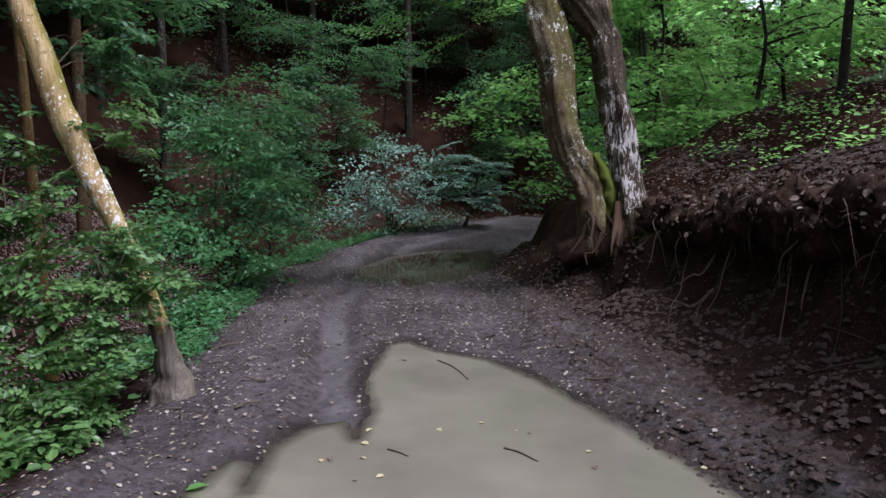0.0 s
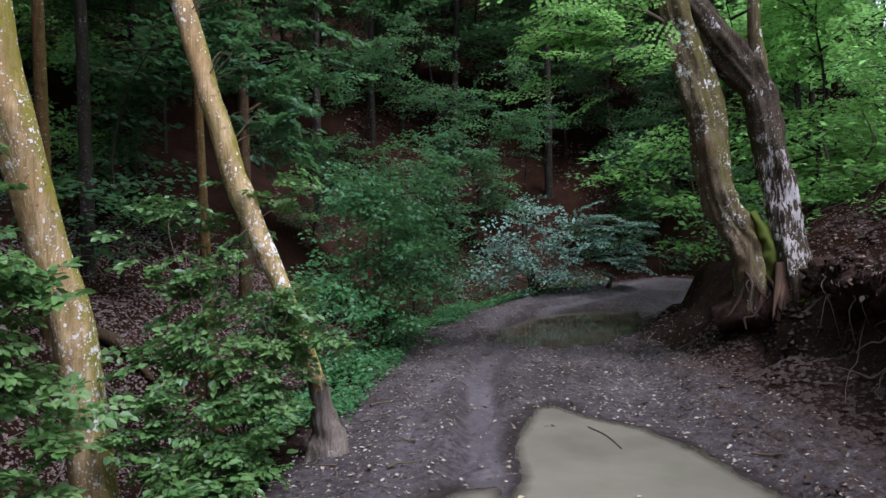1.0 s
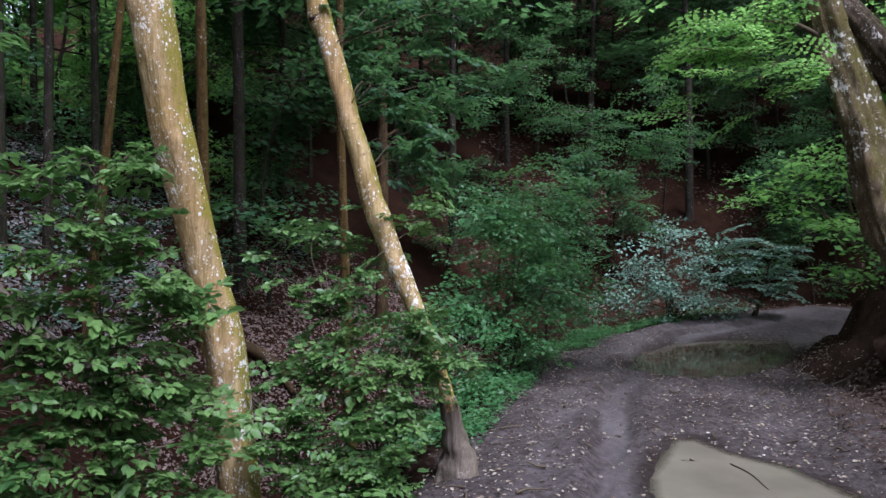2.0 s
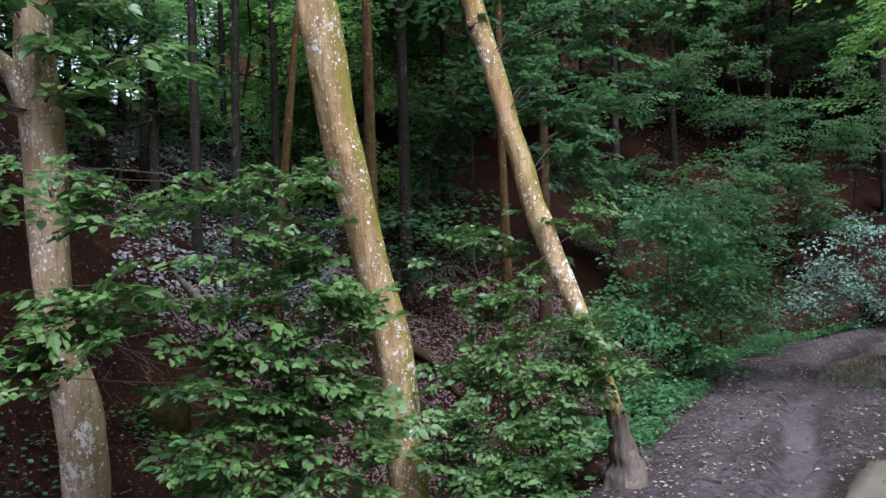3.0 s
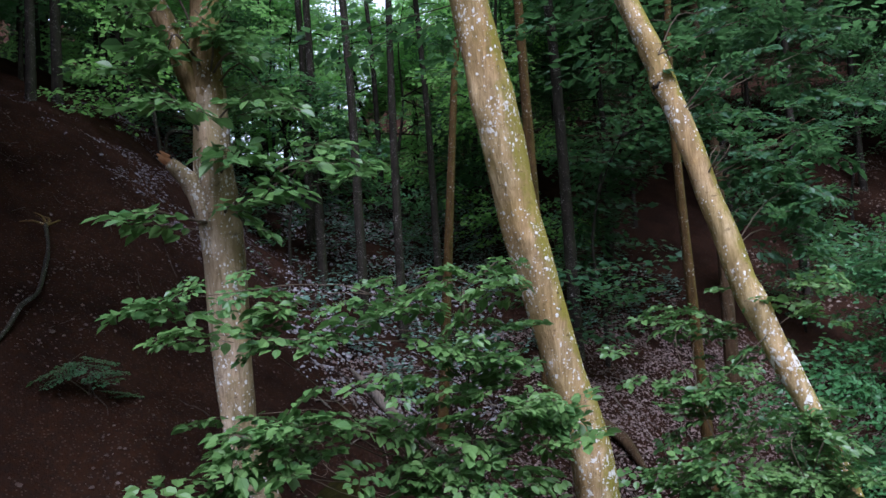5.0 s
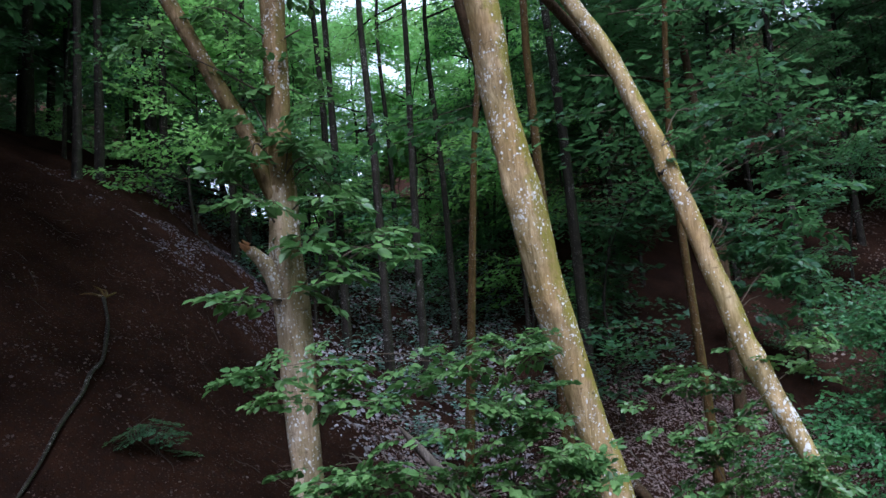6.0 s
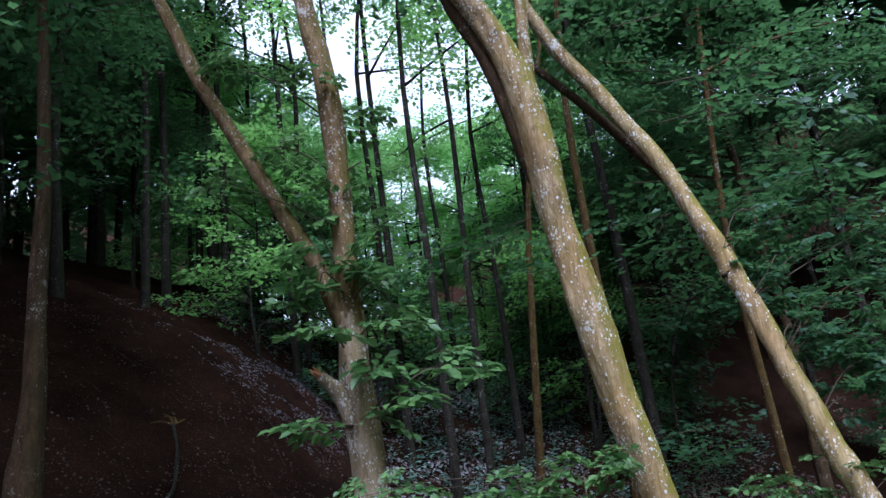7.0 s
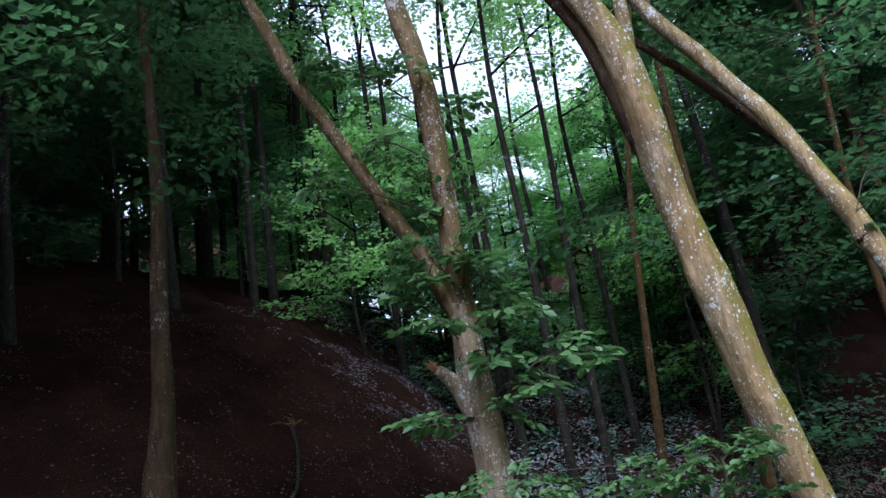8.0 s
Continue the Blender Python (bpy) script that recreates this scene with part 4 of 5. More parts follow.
SHRUB_EDGE = [(-2.78, 4.5, 1.7), (-2.62, 4.75, 1.5), (-2.12, 4.9, 1.75), (-2.62, 4.4, 1.2), (-2.2, 4.75, 1.0), (-2.45, 4.5, 0.95), (-1.96, 4.72, 1.0), (-2.55, 4.28, 0.75), (-2.11, 4.62, 0.72), (-2.66, 4.08, 0.50), (-2.31, 4.27, 0.4),
              (-2.46, 4.08, 0.11), (-2.12, 4.61, 0.5), (-2.85, 4.34, 0.83), (-1.98, 4.72, 0.75), (-2.45, 4.45, 1.3), (-2.25, 4.1, 0.05), (-2.45, 3.9, -0.1), (-2.15, 4.3, 0.15), (-2.6, 4.0, 0.25), (-2.3, 4.5, 0.6)]
shrub("hornbeam_shrub", (-2.35, 4.6), "bushy green hornbeam shrub round a trunk at the track edge", SHRUB_EDGE, 102, (LEAF_NEAR, LEAF_NEAR, LEAF_WARM), SPRAYS_NEAR, lambda c: 22 if c[2] < 0.8 else 13, 0.2, 4, 0.12, 0.35, 0.006)
BUSH_GREEN = [(-2.12, 8.95, 2.34), (-2.39, 8.68, 2.00), (-1.76, 9.13, 1.95), (-2.09, 8.75, 1.54), (-2.48, 8.44, 1.28), (-1.75, 9.03, 1.26), (-1.62, 9.28, 0.97), (-2.21, 8.62, 0.88), (-2.63, 8.08, 0.93), (-2.40, 7.97, 0.57), (-2.13, 8.66, 0.54),
              (-2.34, 8.69, 1.67), (-1.81, 9.24, 1.61), (-2.6, 7.4, 0.4), (-2.5, 7.7, 0.2), (-2.9, 7.6, 0.8)]
BUSH_GREEN = [(x - 0.3, y, z) for x, y, z in BUSH_GREEN]
shrub("green_bush", (-2.7, 8.9), "dense deep green bush on the verge of the track", BUSH_GREEN, 103, LEAF_HERB, SPRAYS_WIDE, 15, 0.55, 6, 0.22, 0.4, 0.014, "bush")
BUSH_PALE = [(-1.17, 14.85, 1.78), (-1.62, 14.71, 1.27), (-0.67, 14.98, 1.55), (-1.89, 14.58, 0.83), (-1.06, 14.76, 0.94), (-0.45, 14.99, 1.10), (-0.16, 15.00, 0.58), (-1.27, 14.54, 0.50), (-2.03, 14.36, 0.46), (-0.73, 14.78, 0.54)]
shrub("pale_bush", (-1.2, 15.4), "rounded silvery green bush at the bend of the track", BUSH_PALE, 104, LEAF_PALE, SPRAYS_WIDE, 13, 0.6, 6, 0.24, 0.4, 0.02, "bush")
BUSH_TIER = [(0.19, 15.20, 1.38), (0.66, 15.39, 1.14), (0.78, 15.48, 1.55), (0.3, 15.3, 0.9), (0.9, 15.5, 0.8), (0.1, 15.2, 1.7)]
shrub("tiered_sapling", (0.4, 15.9), "small sapling with flat tiers of grey-green leaves", BUSH_TIER, 105, LEAF_PALE, SPRAYS_FINE, 5, 0.8, 2, 0.15, 0.12, 0.02, "sapling")
SAPLING_BACK = [(2.79, 10.12, 2.44), (3.14, 10.02, 2.28), (3.64, 10.38, 2.57), (2.96, 9.87, 1.90), (2.59, 10.18, 1.91), (2.98, 10.59, 2.94), (3.64, 10.91, 3.06), (2.62, 9.65, 1.53), (3.3, 10.3, 2.0), (3.9, 10.4, 2.2)]
shrub("beech_sapling", (3.1, 10.4), "bright green beech sapling on the leafy slope", SAPLING_BACK, 106, LEAF_BRIGHT, SPRAYS_WIDE, 6, 0.85, 3, 0.2, 0.15, 0.02, "sapling")
SPRAY_MID = [(0.38, 10.99, 2.39), (0.96, 10.96, 2.59), (0.79, 10.97, 2.26), (1.36, 10.92, 2.54), (1.25, 11.43, 2.88), (1.39, 10.41, 1.84), (1.21, 10.93, 1.93), (1.5, 10.6, 1.3)]
shrub("beech_sapling", (1.9, 11.2), "beech sapling reaching flat leafy branches over the track", SPRAY_MID, 107, LEAF_BRIGHT, SPRAYS_WIDE, 4, 0.85, 3, 0.15, 0.12, 0.02, "sapling")

# ---- the wood around ----
def forest_tree(name, label, seed, tall, thick, low, bark, leaf_mat, spreads=1.8, count=60, lean=0.0, sprays=SPRAYS_WIDE):
    """A woodland tree: one slim trunk, some limbs, a crown of flat leaf sprays in tiers."""
    rng = np.random.default_rng(seed)
    ob = thing(name, (0, 0, 0), label, "tree")
    bend = rng.normal(0, 0.25, (5, 2)) + np.linspace(0, lean, 5)[:, None]
    rows = [(0, 0, -0.4, thick * 1.35), (0, 0, 0.15, thick * 1.05)]
    for i, u in enumerate((0.25, 0.5, 0.75, 1.0)):
        rows.append((*(bend[i] * u), tall * u, thick * (1 - 0.85 * u)))
    limb("trunk", rows, bark, ob, 9, 3, 0.03, 0.03, seed)
    line = smooth_line(rows, 8)
    hubs, centres = [], []
    for i in range(int(count / 6)):
        h = low + (tall - low) * rng.uniform(0, 1) ** 0.9
        p = line[np.argmin(abs(line[:, 2] - h)), :3]
        a, L = rng.uniform(0, 6.28), spreads * rng.uniform(0.5, 1.2) * (1.1 - 0.6 * (h - low) / (tall - low + 1e-6))
        end = p + np.array([math.cos(a) * L, math.sin(a) * L, rng.uniform(0.0, 0.55) * L])
        limb("limb", [(*p, 0.03), (*((p + end) / 2 + (0, 0, 0.1)), 0.02), (*end, 0.008)], bark, ob, 5, 2)
        for u in np.linspace(0.35, 1.05, 6):
            centres.append(p + (end - p) * u + rng.normal(0, 0.15, 3))
    # Dense top layer, mostly above the view, added to block sky light.
    if tall > 12 and sprays is SPRAYS_HIGH:
        a, r, h = rng.uniform(0, 6.28, 74), 2.9 * np.sqrt(rng.uniform(0, 1, 74)), rng.uniform(0.74, 1.0, 74) * tall
        crown(ob, "treetop", np.stack([np.cos(a) * r, np.sin(a) * r, h], 1) + (*line[-1, :2], 0), rng, leaf_mat, SPRAYS_FAR, 2, 1.7, (0, 0, tall * 0.8), spread=0.4)
    crown(ob, "crown", centres, rng, leaf_mat, sprays, 3 if sprays is SPRAYS_FAR else 2, 1.3 if sprays is SPRAYS_FAR else 1.0, (0, 0, tall * 0.6), spread=0.25, tilt=0.2)
    return ob


KINDS = [
    forest_tree("forest_tree", "tall slim woodland tree with a high green crown", 201, 15, 0.11, 4.0, BARK_DARK, LEAF_WOOD, 2.5, 108, 0, SPRAYS_HIGH),
    forest_tree("forest_tree", "tall slim woodland tree with a high green crown", 202, 13, 0.085, 3.0, BARK_DARK, LEAF_WOOD, 2.3, 102, 0.5, SPRAYS_HIGH),
    forest_tree("forest_tree", "straight brown woodland trunk with leaves in tiers", 203, 16, 0.12, 3.5, BARK_BROWN, LEAF_WOOD, 2.5, 108, 0, SPRAYS_HIGH),
    forest_tree("understory_tree", "young beech with flat tiers of green leaves", 204, 6.5, 0.05, 1.0, BARK_DARK, LEAF_WOOD, 1.9, 60),
    forest_tree("understory_tree", "young beech with flat tiers of bright leaves", 205, 5.0, 0.04, 0.7, BARK_DARK, LEAF_BRIGHT, 1.7, 54),
    forest_tree("understory_tree", "low leafy beech sapling on the forest floor", 206, 3.2, 0.03, 0.4, BARK_DARK, LEAF_WOOD, 1.4, 42),
    forest_tree("distant_tree", "distant woodland tree, leafy nearly to the ground", 207, 15, 0.13, 1.5, BARK_DARK, LEAF_WOOD, 3.2, 84, 0, SPRAYS_FAR),
    forest_tree("distant_tree", "distant woodland tree, leafy nearly to the ground", 208, 12, 0.11, 1.0, BARK_DARK, LEAF_WOOD, 3.0, 78, 0.4, SPRAYS_FAR),
    forest_tree("forest_tree", "thin dark woodland trunk with sparse high foliage", 209, 15, 0.085, 6.5, BARK_DARK, LEAF_BRIGHT, 2.2, 42, 0.4),
    forest_tree("forest_tree", "thin orange-brown trunk rising out of the gully", 211, 12, 0.075, 6.5, BARK_ORANGE, LEAF_WOOD, 2.0, 36, 0.2),
    forest_tree("distant_tree", "young tree leafy to the ground beyond the valley, leaves painted backlit", 210, 7.5, 0.07, 0.6, BARK_DARK, LEAF_LIT, 2.4, 66, 0.2, SPRAYS_HIGH),
]
USED = set()


def plant(kind, x, y, turn=0.0, size=1.0, sink=0.0):
    """Moves the first of a kind into place, and copies it after that."""
    m = pose(x, y, height(x, y) - sink, 0, 0, turn) @ Matrix.Scale(size, 4)
    if kind in USED:
        ob = copy_thing(KINDS[kind], pose(x, y, height(x, y) - sink, 0, 0, turn))
        ob.scale = (size,) * 3
    else:
        ob = KINDS[kind]
        USED.add(kind)
        ob.matrix_basis = m
    return ob


# the trunks that stand out across the gully: bearing to the left of the track's way, distance, size
for a, d, turn, size in ((50.6, 11, 40, 0.9), (47.9, 11.3, 200, 0.85), (39.6, 14, 90, 0.6), (45.2, 14, 60, 0.9), (53.6, 13, 20, 1.0), (54.4, 14.5, 100, 1.0), (72.4, 13, 160, 0.9), (70.9, 13.5, 70, 1.0),
                         (61.6, 13.5, 10, 0.9), (60.6, 15, 300, 0.9), (35.4, 12, 30, 1.2), (57.6, 17, 210, 1.0), (66.5, 15, 120, 1.0), (68.3, 16.5, 250, 0.95), (64.2, 18, 330, 1.0), (49.2, 18, 60, 0.9), (42.0, 17, 190, 1.0)):
    plant(8, -0.1 - math.sin(radians(a)) * d, -0.35 + math.cos(radians(a)) * d, turn, size)
for a, d, lean, size in ((45.4, 9.2, -7, 0.85), (37.6, 9.8, -1, 1.15), (27.0, 8.6, 0, 0.9)):
    ob = plant(9, -0.1 - math.sin(radians(a)) * d, -0.35 + math.cos(radians(a)) * d, 0, size)
    ob.rotation_euler = (radians(2), radians(-lean), radians(a))
rng = np.random.default_rng(77)
PLANTED = [(-8.48, 6.88), (-7.8, 6.9), (-5.85, 7.34), (-12.5, 4.2), (-10.8, 5.5), (-11.6, 8.3), (-3, 4), (-4.2, 2.4), (-6.8, 0.9), (1.9, 8.3), (3.1, 10.4), (1.9, 11.2)]


def clear(x, y, gap):
    s, arc = along_track(np.array([x]), np.array([y]))
    return all(math.hypot(x - a, y - b) > gap for a, b in PLANTED) and (s[0] > 4.2 or s[0] < (-5.6 if y < 11 else -3.2))


def sow(gap, tries, near, reach, kinds, low, high):
    """Plants trees at random bearings (degrees to the left of the track's way) and distances, off the track and the bare slope."""
    n = 0
    for _ in range(tries):
        a, d = rng.uniform(low, high), rng.uniform(near, reach)
        x, y = -math.sin(radians(a)) * d, math.cos(radians(a)) * d
        if not clear(x, y, gap):
            continue
        first = kinds[0]
        if 56 < a < 92 and d < 12.5 or 44 < a < 57 and d < 11:
            continue
        # the tall trees leave the side valley open to the sky, and stand back behind the shrubs
        if first < 3 and (36 < a < 66 and d < 34 or 18 < a <= 36 and d < 12.5 or -36 < a < -1 and d < 17) or first in (6, 7) and 42 < a < 65:
            continue
        if first in (3, 4, 5) and -12 < a < 14 and d < 17.5 or first in (4, 5, 10) and 43 < a < 57 and d < 21:
            continue
        if -23.5 < a < -20 and d > 15 or first in (3, 4, 5) and (6 < a < 28 and d < 12.5 or 3 < a < 30 and d < 17 or 42 <= a < 53 and d < 15 or a < -7 and d < 9.5):
            continue
        if first < 3 and (-6.2 if y < 10 else -4.4) < along_track(np.array([x]), np.array([y]))[0][0] < 4.8 or kinds[n % len(kinds)] == 3 and 49 < a < 62:
            continue
        PLANTED.append((x, y))
        plant(kinds[n % len(kinds)], x, y, rng.uniform(0, 360), rng.uniform(0.8, 1.2))
        n += 1


for kind, x, y, size in ((4, 3.0, 10.8, 0.75), (4, 4.3, 10.3, 0.8), (4, 5.3, 11.6, 0.9), (4, 2.3, 12.2, 0.9), (4, 6.3, 10.0, 0.7), (4, 3.6, 13.0, 1.0), (5, -3.0, 12.6, 0.7), (5, -3.9, 12.9, 0.8)):
    PLANTED.append((x, y))
    plant(kind, x, y, rng.uniform(0, 360), size)
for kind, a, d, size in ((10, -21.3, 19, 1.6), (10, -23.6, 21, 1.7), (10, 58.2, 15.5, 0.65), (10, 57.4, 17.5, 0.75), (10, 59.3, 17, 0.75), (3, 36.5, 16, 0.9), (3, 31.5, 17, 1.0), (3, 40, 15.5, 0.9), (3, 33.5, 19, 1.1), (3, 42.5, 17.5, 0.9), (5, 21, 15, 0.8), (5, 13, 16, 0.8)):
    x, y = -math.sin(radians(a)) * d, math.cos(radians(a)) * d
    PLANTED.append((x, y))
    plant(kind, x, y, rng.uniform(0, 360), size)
# Unseen trees behind the camera, added so their crowns shade the left slope.
for kind, x, y, size in ((0, -6.4, -1.9, 0.9), (2, -6.0, -4.0, 0.85), (0, -8.6, -1.7, 0.8), (1, -8.2, -4.4, 1.0), (1, -6.9, -6.3, 1.0), (0, -10.5, -0.2, 0.8)):
    PLANTED.append((x, y))
    plant(kind, x, y, rng.uniform(0, 360), size)
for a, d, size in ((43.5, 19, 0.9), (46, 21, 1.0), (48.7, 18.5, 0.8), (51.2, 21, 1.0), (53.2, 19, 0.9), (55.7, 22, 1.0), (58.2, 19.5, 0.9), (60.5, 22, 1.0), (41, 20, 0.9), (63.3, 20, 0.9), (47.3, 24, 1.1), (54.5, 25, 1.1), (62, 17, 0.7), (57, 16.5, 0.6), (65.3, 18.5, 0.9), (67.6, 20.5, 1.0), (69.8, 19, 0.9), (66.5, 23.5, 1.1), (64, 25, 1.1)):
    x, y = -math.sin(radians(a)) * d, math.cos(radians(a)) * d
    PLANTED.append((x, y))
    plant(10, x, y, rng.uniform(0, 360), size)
for kind, x, y, size in ((3, -1.6, 19.2, 0.7), (5, 0.6, 19.4, 0.9), (3, 2.4, 20.3, 0.8), (3, -3.8, 18.2, 0.7), (3, 0.9, 22.5, 0.9), (5, -2.7, 17.8, 0.8), (5, 3.6, 19.0, 0.9), (3, -0.6, 24.0, 1.0), (3, -5.6, 18.0, 0.8), (5, 1.8, 18.9, 0.7)):
    PLANTED.append((x, y))
    plant(kind, x, y, rng.uniform(0, 360), size)
sow(2.1, 300, 17, 30, (6, 7), 71, 118)
sow(2.6, 160, 30, 46, (6, 7), 66, 112)
sow(1.6, 90, 13.5, 20, (5, 3), 71, 96)
sow(1.9, 700, 8, 22, (0, 1, 0, 2, 1), -30, 105)
sow(1.7, 220, 7, 18, (3, 5, 3, 5), -42, 100)
sow(1.3, 90, 7, 14, (5, 5, 5), -42, 60)
sow(1.3, 90, 9.5, 19, (4, 5, 4), -36, -12)
sow(1.6, 90, 14, 30, (4, 4, 5), -36, -13)
sow(1.5, 50, 20, 30, (3, 3), -12, 18)
sow(1.8, 110, 15, 30, (3, 5), 16, 46)
sow(1.7, 260, 13, 28, (1, 0, 1, 2), -16, 46)
sow(1.2, 200, 12, 26, (4, 4, 4, 5), 40, 70)
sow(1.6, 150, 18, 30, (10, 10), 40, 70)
# Tall trees, largely out of view, added to darken the left slope.
sow(2.0, 150, 9, 20, (0, 1), 74, 140)
sow(2.4, 120, 25, 38, (6, 7), -36, 12)
sow(3.0, 260, 20, 46, (6, 7), -48, 66)
sow(5.0, 70, 9, 34, (6, 7), 118, 270)


# ---- litter, roots and small things ----
def scatter(name, n, area, keep, mat, size, label, category, seed, curl=0.35, lift=0.006, kind="stuff"):
    """Fallen leaves lying on the ground of an area."""
    rng = np.random.default_rng(seed)
    x, y = rng.uniform(area[0], area[1], n), rng.uniform(area[2], area[3], n)
    ok = keep(x, y)
    x, y = x[ok], y[ok]
    z, e = land(x, y), 0.06
    gx, gy = (land(x + e, y) - z) / e, (land(x, y + e) - z) / e
    up = np.stack([-gx, -gy, np.ones_like(gx)], 1) + rng.normal(0, curl, (len(x), 3))
    up /= np.linalg.norm(up, axis=1, keepdims=True)
    a = rng.uniform(0, 6.28, len(x))
    way = np.stack([np.cos(a), np.sin(a), np.zeros_like(a)], 1)
    way -= up * (way * up).sum(1, keepdims=True)
    s = size * (0.35 + rng.uniform(0, 1, len(x)) ** 1.6)
    v, q = leaf_places(np.stack([x, y, z + lift], 1), way, up, s)
    return tagged(new(name, mesh_from(name, v, q, mat, False)), label, category, kind=kind)


def on_road(x, y):
    s, arc = along_track(x, y)
    dry = (inside(PUDDLE_NEAR, x, y) < -0.02) & (inside(PUDDLE_FAR, x, y) < -0.02)
    bare = np.exp(-(((s + 0.85) / 0.22) ** 2))
    return dry & (s > -2.2) & (s < 1.8 - 0.6 * np.random.default_rng(8).uniform(0, 1, x.shape)) & (np.random.default_rng(1).uniform(0, 1, x.shape) > 0.8 * bare)


def on_bank(x, y):
    s, arc = along_track(x, y)
    face = (s < np.interp(y, (2, 6, 9), (2.75, 2.55, 2.1))) & (np.random.default_rng(3).uniform(0, 1, x.shape) > 0.1)
    return (s > 1.9) & (s < 7) & ~face


def on_far_side(x, y):
    s, arc = along_track(x, y)
    return (s < -2.3) & (wander(x, y, 0.8) + 0.6 * wander(x, y, 0.25) > np.random.default_rng(2).uniform(-0.9, 0.7, x.shape))


scatter("fallen_leaves", 19000, (-2.6, 2.6, -1, 14), on_road, DEAD_ROAD, 0.033, "small pale fallen leaves scattered over the mud", "fallen leaves", 301, 0.2)
scatter("leaf_litter", 32000, (1.5, 7.5, -3, 13), on_bank, DEAD, 0.04, "dry brown leaf litter on the bank slope", "leaf litter", 302)
scatter("leaf_litter", 38000, (-12, -2, -3, 13), on_far_side, DEAD_DARK, 0.033, "dry brown leaf litter across the gully slopes", "leaf litter", 303)

scatter("leaf_litter", 60000, (-8.0, -2.4, 5.2, 13), lambda x, y: (along_track(x, y)[0] < -2.9) & (wander(x, y, 0.9) + 0.5 * wander(x, y, 0.3) > np.random.default_rng(2).uniform(-1.3, 0.6, x.shape)), DEAD_PINK, 0.044, "dry pinkish beech leaves on the slope across the gully", "leaf litter", 306)
scatter("leaf_litter", 34000, (-17, -6, 5.0, 15), lambda x, y: (np.abs(np.degrees(np.arctan2(-x, y)) - 50) < 8) & (np.hypot(x, y) > 9), DEAD_LILAC, 0.07, "beech leaves on the valley floor, painted pale with sky sheen", "leaf litter", 307)
# Thickest about one bearing and distance, where the painted sheen belongs.
scatter("leaf_litter", 40000, (-16, -8.5, 2.5, 7.5), lambda x, y: rise(0.7 * wander(x, y, 0.9) + 0.6 * wander(x, y, 0.3) + 0.4 - 0.16 * np.abs(np.degrees(np.arctan2(-x, y)) - 65) - 0.3 * np.abs(np.hypot(x, y) - 13), -1.2, 0.6) > np.random.default_rng(4).uniform(0, 1, x.shape), DEAD_CREST, 0.04, "leaves along the crest of the slope, painted pale with sky sheen", "leaf litter", 308)

scatter("leaf_litter", 3500, (-8.5, -3.4, 0.2, 4.8), lambda x, y: wander(x, y, 0.4) > -0.2, DEAD_DARK, 0.032, "rotting dark leaves on the earth slope", "leaf litter", 309)

scatter("leaf_litter", 16000, (-7, 9, 15.2, 25), lambda x, y: (along_track(x, y)[0] < -2.2) & (wander(x, y, 0.8) > -0.5), DEAD, 0.075, "brown leaf litter on the forest floor beyond the bend", "leaf litter", 310)


def clods(name, n, area, keep, size, label, seed):
    """Small lumps of mud and grit lying on the track."""
    rng = np.random.default_rng(seed)
    x, y = rng.uniform(area[0], area[1], n), rng.uniform(area[2], area[3], n)
    ok = keep(x, y) & (wander(x, y, 0.5) > rng.uniform(-1, 0.6, n))
    x, y = x[ok], y[ok]
    base = np.array([(1, 0, 0), (0.3, 0.9, 0.1), (-0.8, 0.5, 0), (-0.8, -0.6, 0.1), (0.3, -0.9, 0), (0.1, 0.1, 0.7)])
    faces = np.array([(0, 1, 5), (1, 2, 5), (2, 3, 5), (3, 4, 5), (4, 0, 5)])
    r = size * (0.3 + rng.uniform(0, 1, len(x)) ** 2.5 * 1.5)
    a = rng.uniform(0, 6.28, len(x))
    c, s = np.cos(a)[:, None], np.sin(a)[:, None]
    b = base[None] * rng.uniform(0.7, 1.3, (len(x), 6, 3))
    v = np.stack([b[..., 0] * c - b[..., 1] * s, b[..., 0] * s + b[..., 1] * c, b[..., 2] - 0.15], -1) * r[:, None, None] + np.stack([x, y, land(x, y)], 1)[:, None]
    q = faces[None] + (np.arange(len(x)) * 6)[:, None, None]
    return tagged(new(name, mesh_from(name, v.reshape(-1, 3), q.reshape(-1, 3), CLOD)), label, "mud clods", kind="stuff")


clods("mud_clods", 9000, (-2.3, 2.6, 2.6, 12), on_road, 0.016, "small dark clods and grit on the muddy track", 304)
clods("mud_clods", 15000, (0.8, 3.4, 2.4, 9), lambda x, y: along_track(x, y)[0] > 1.0, 0.026, "crumbled dark earth at the foot of the bank", 305)


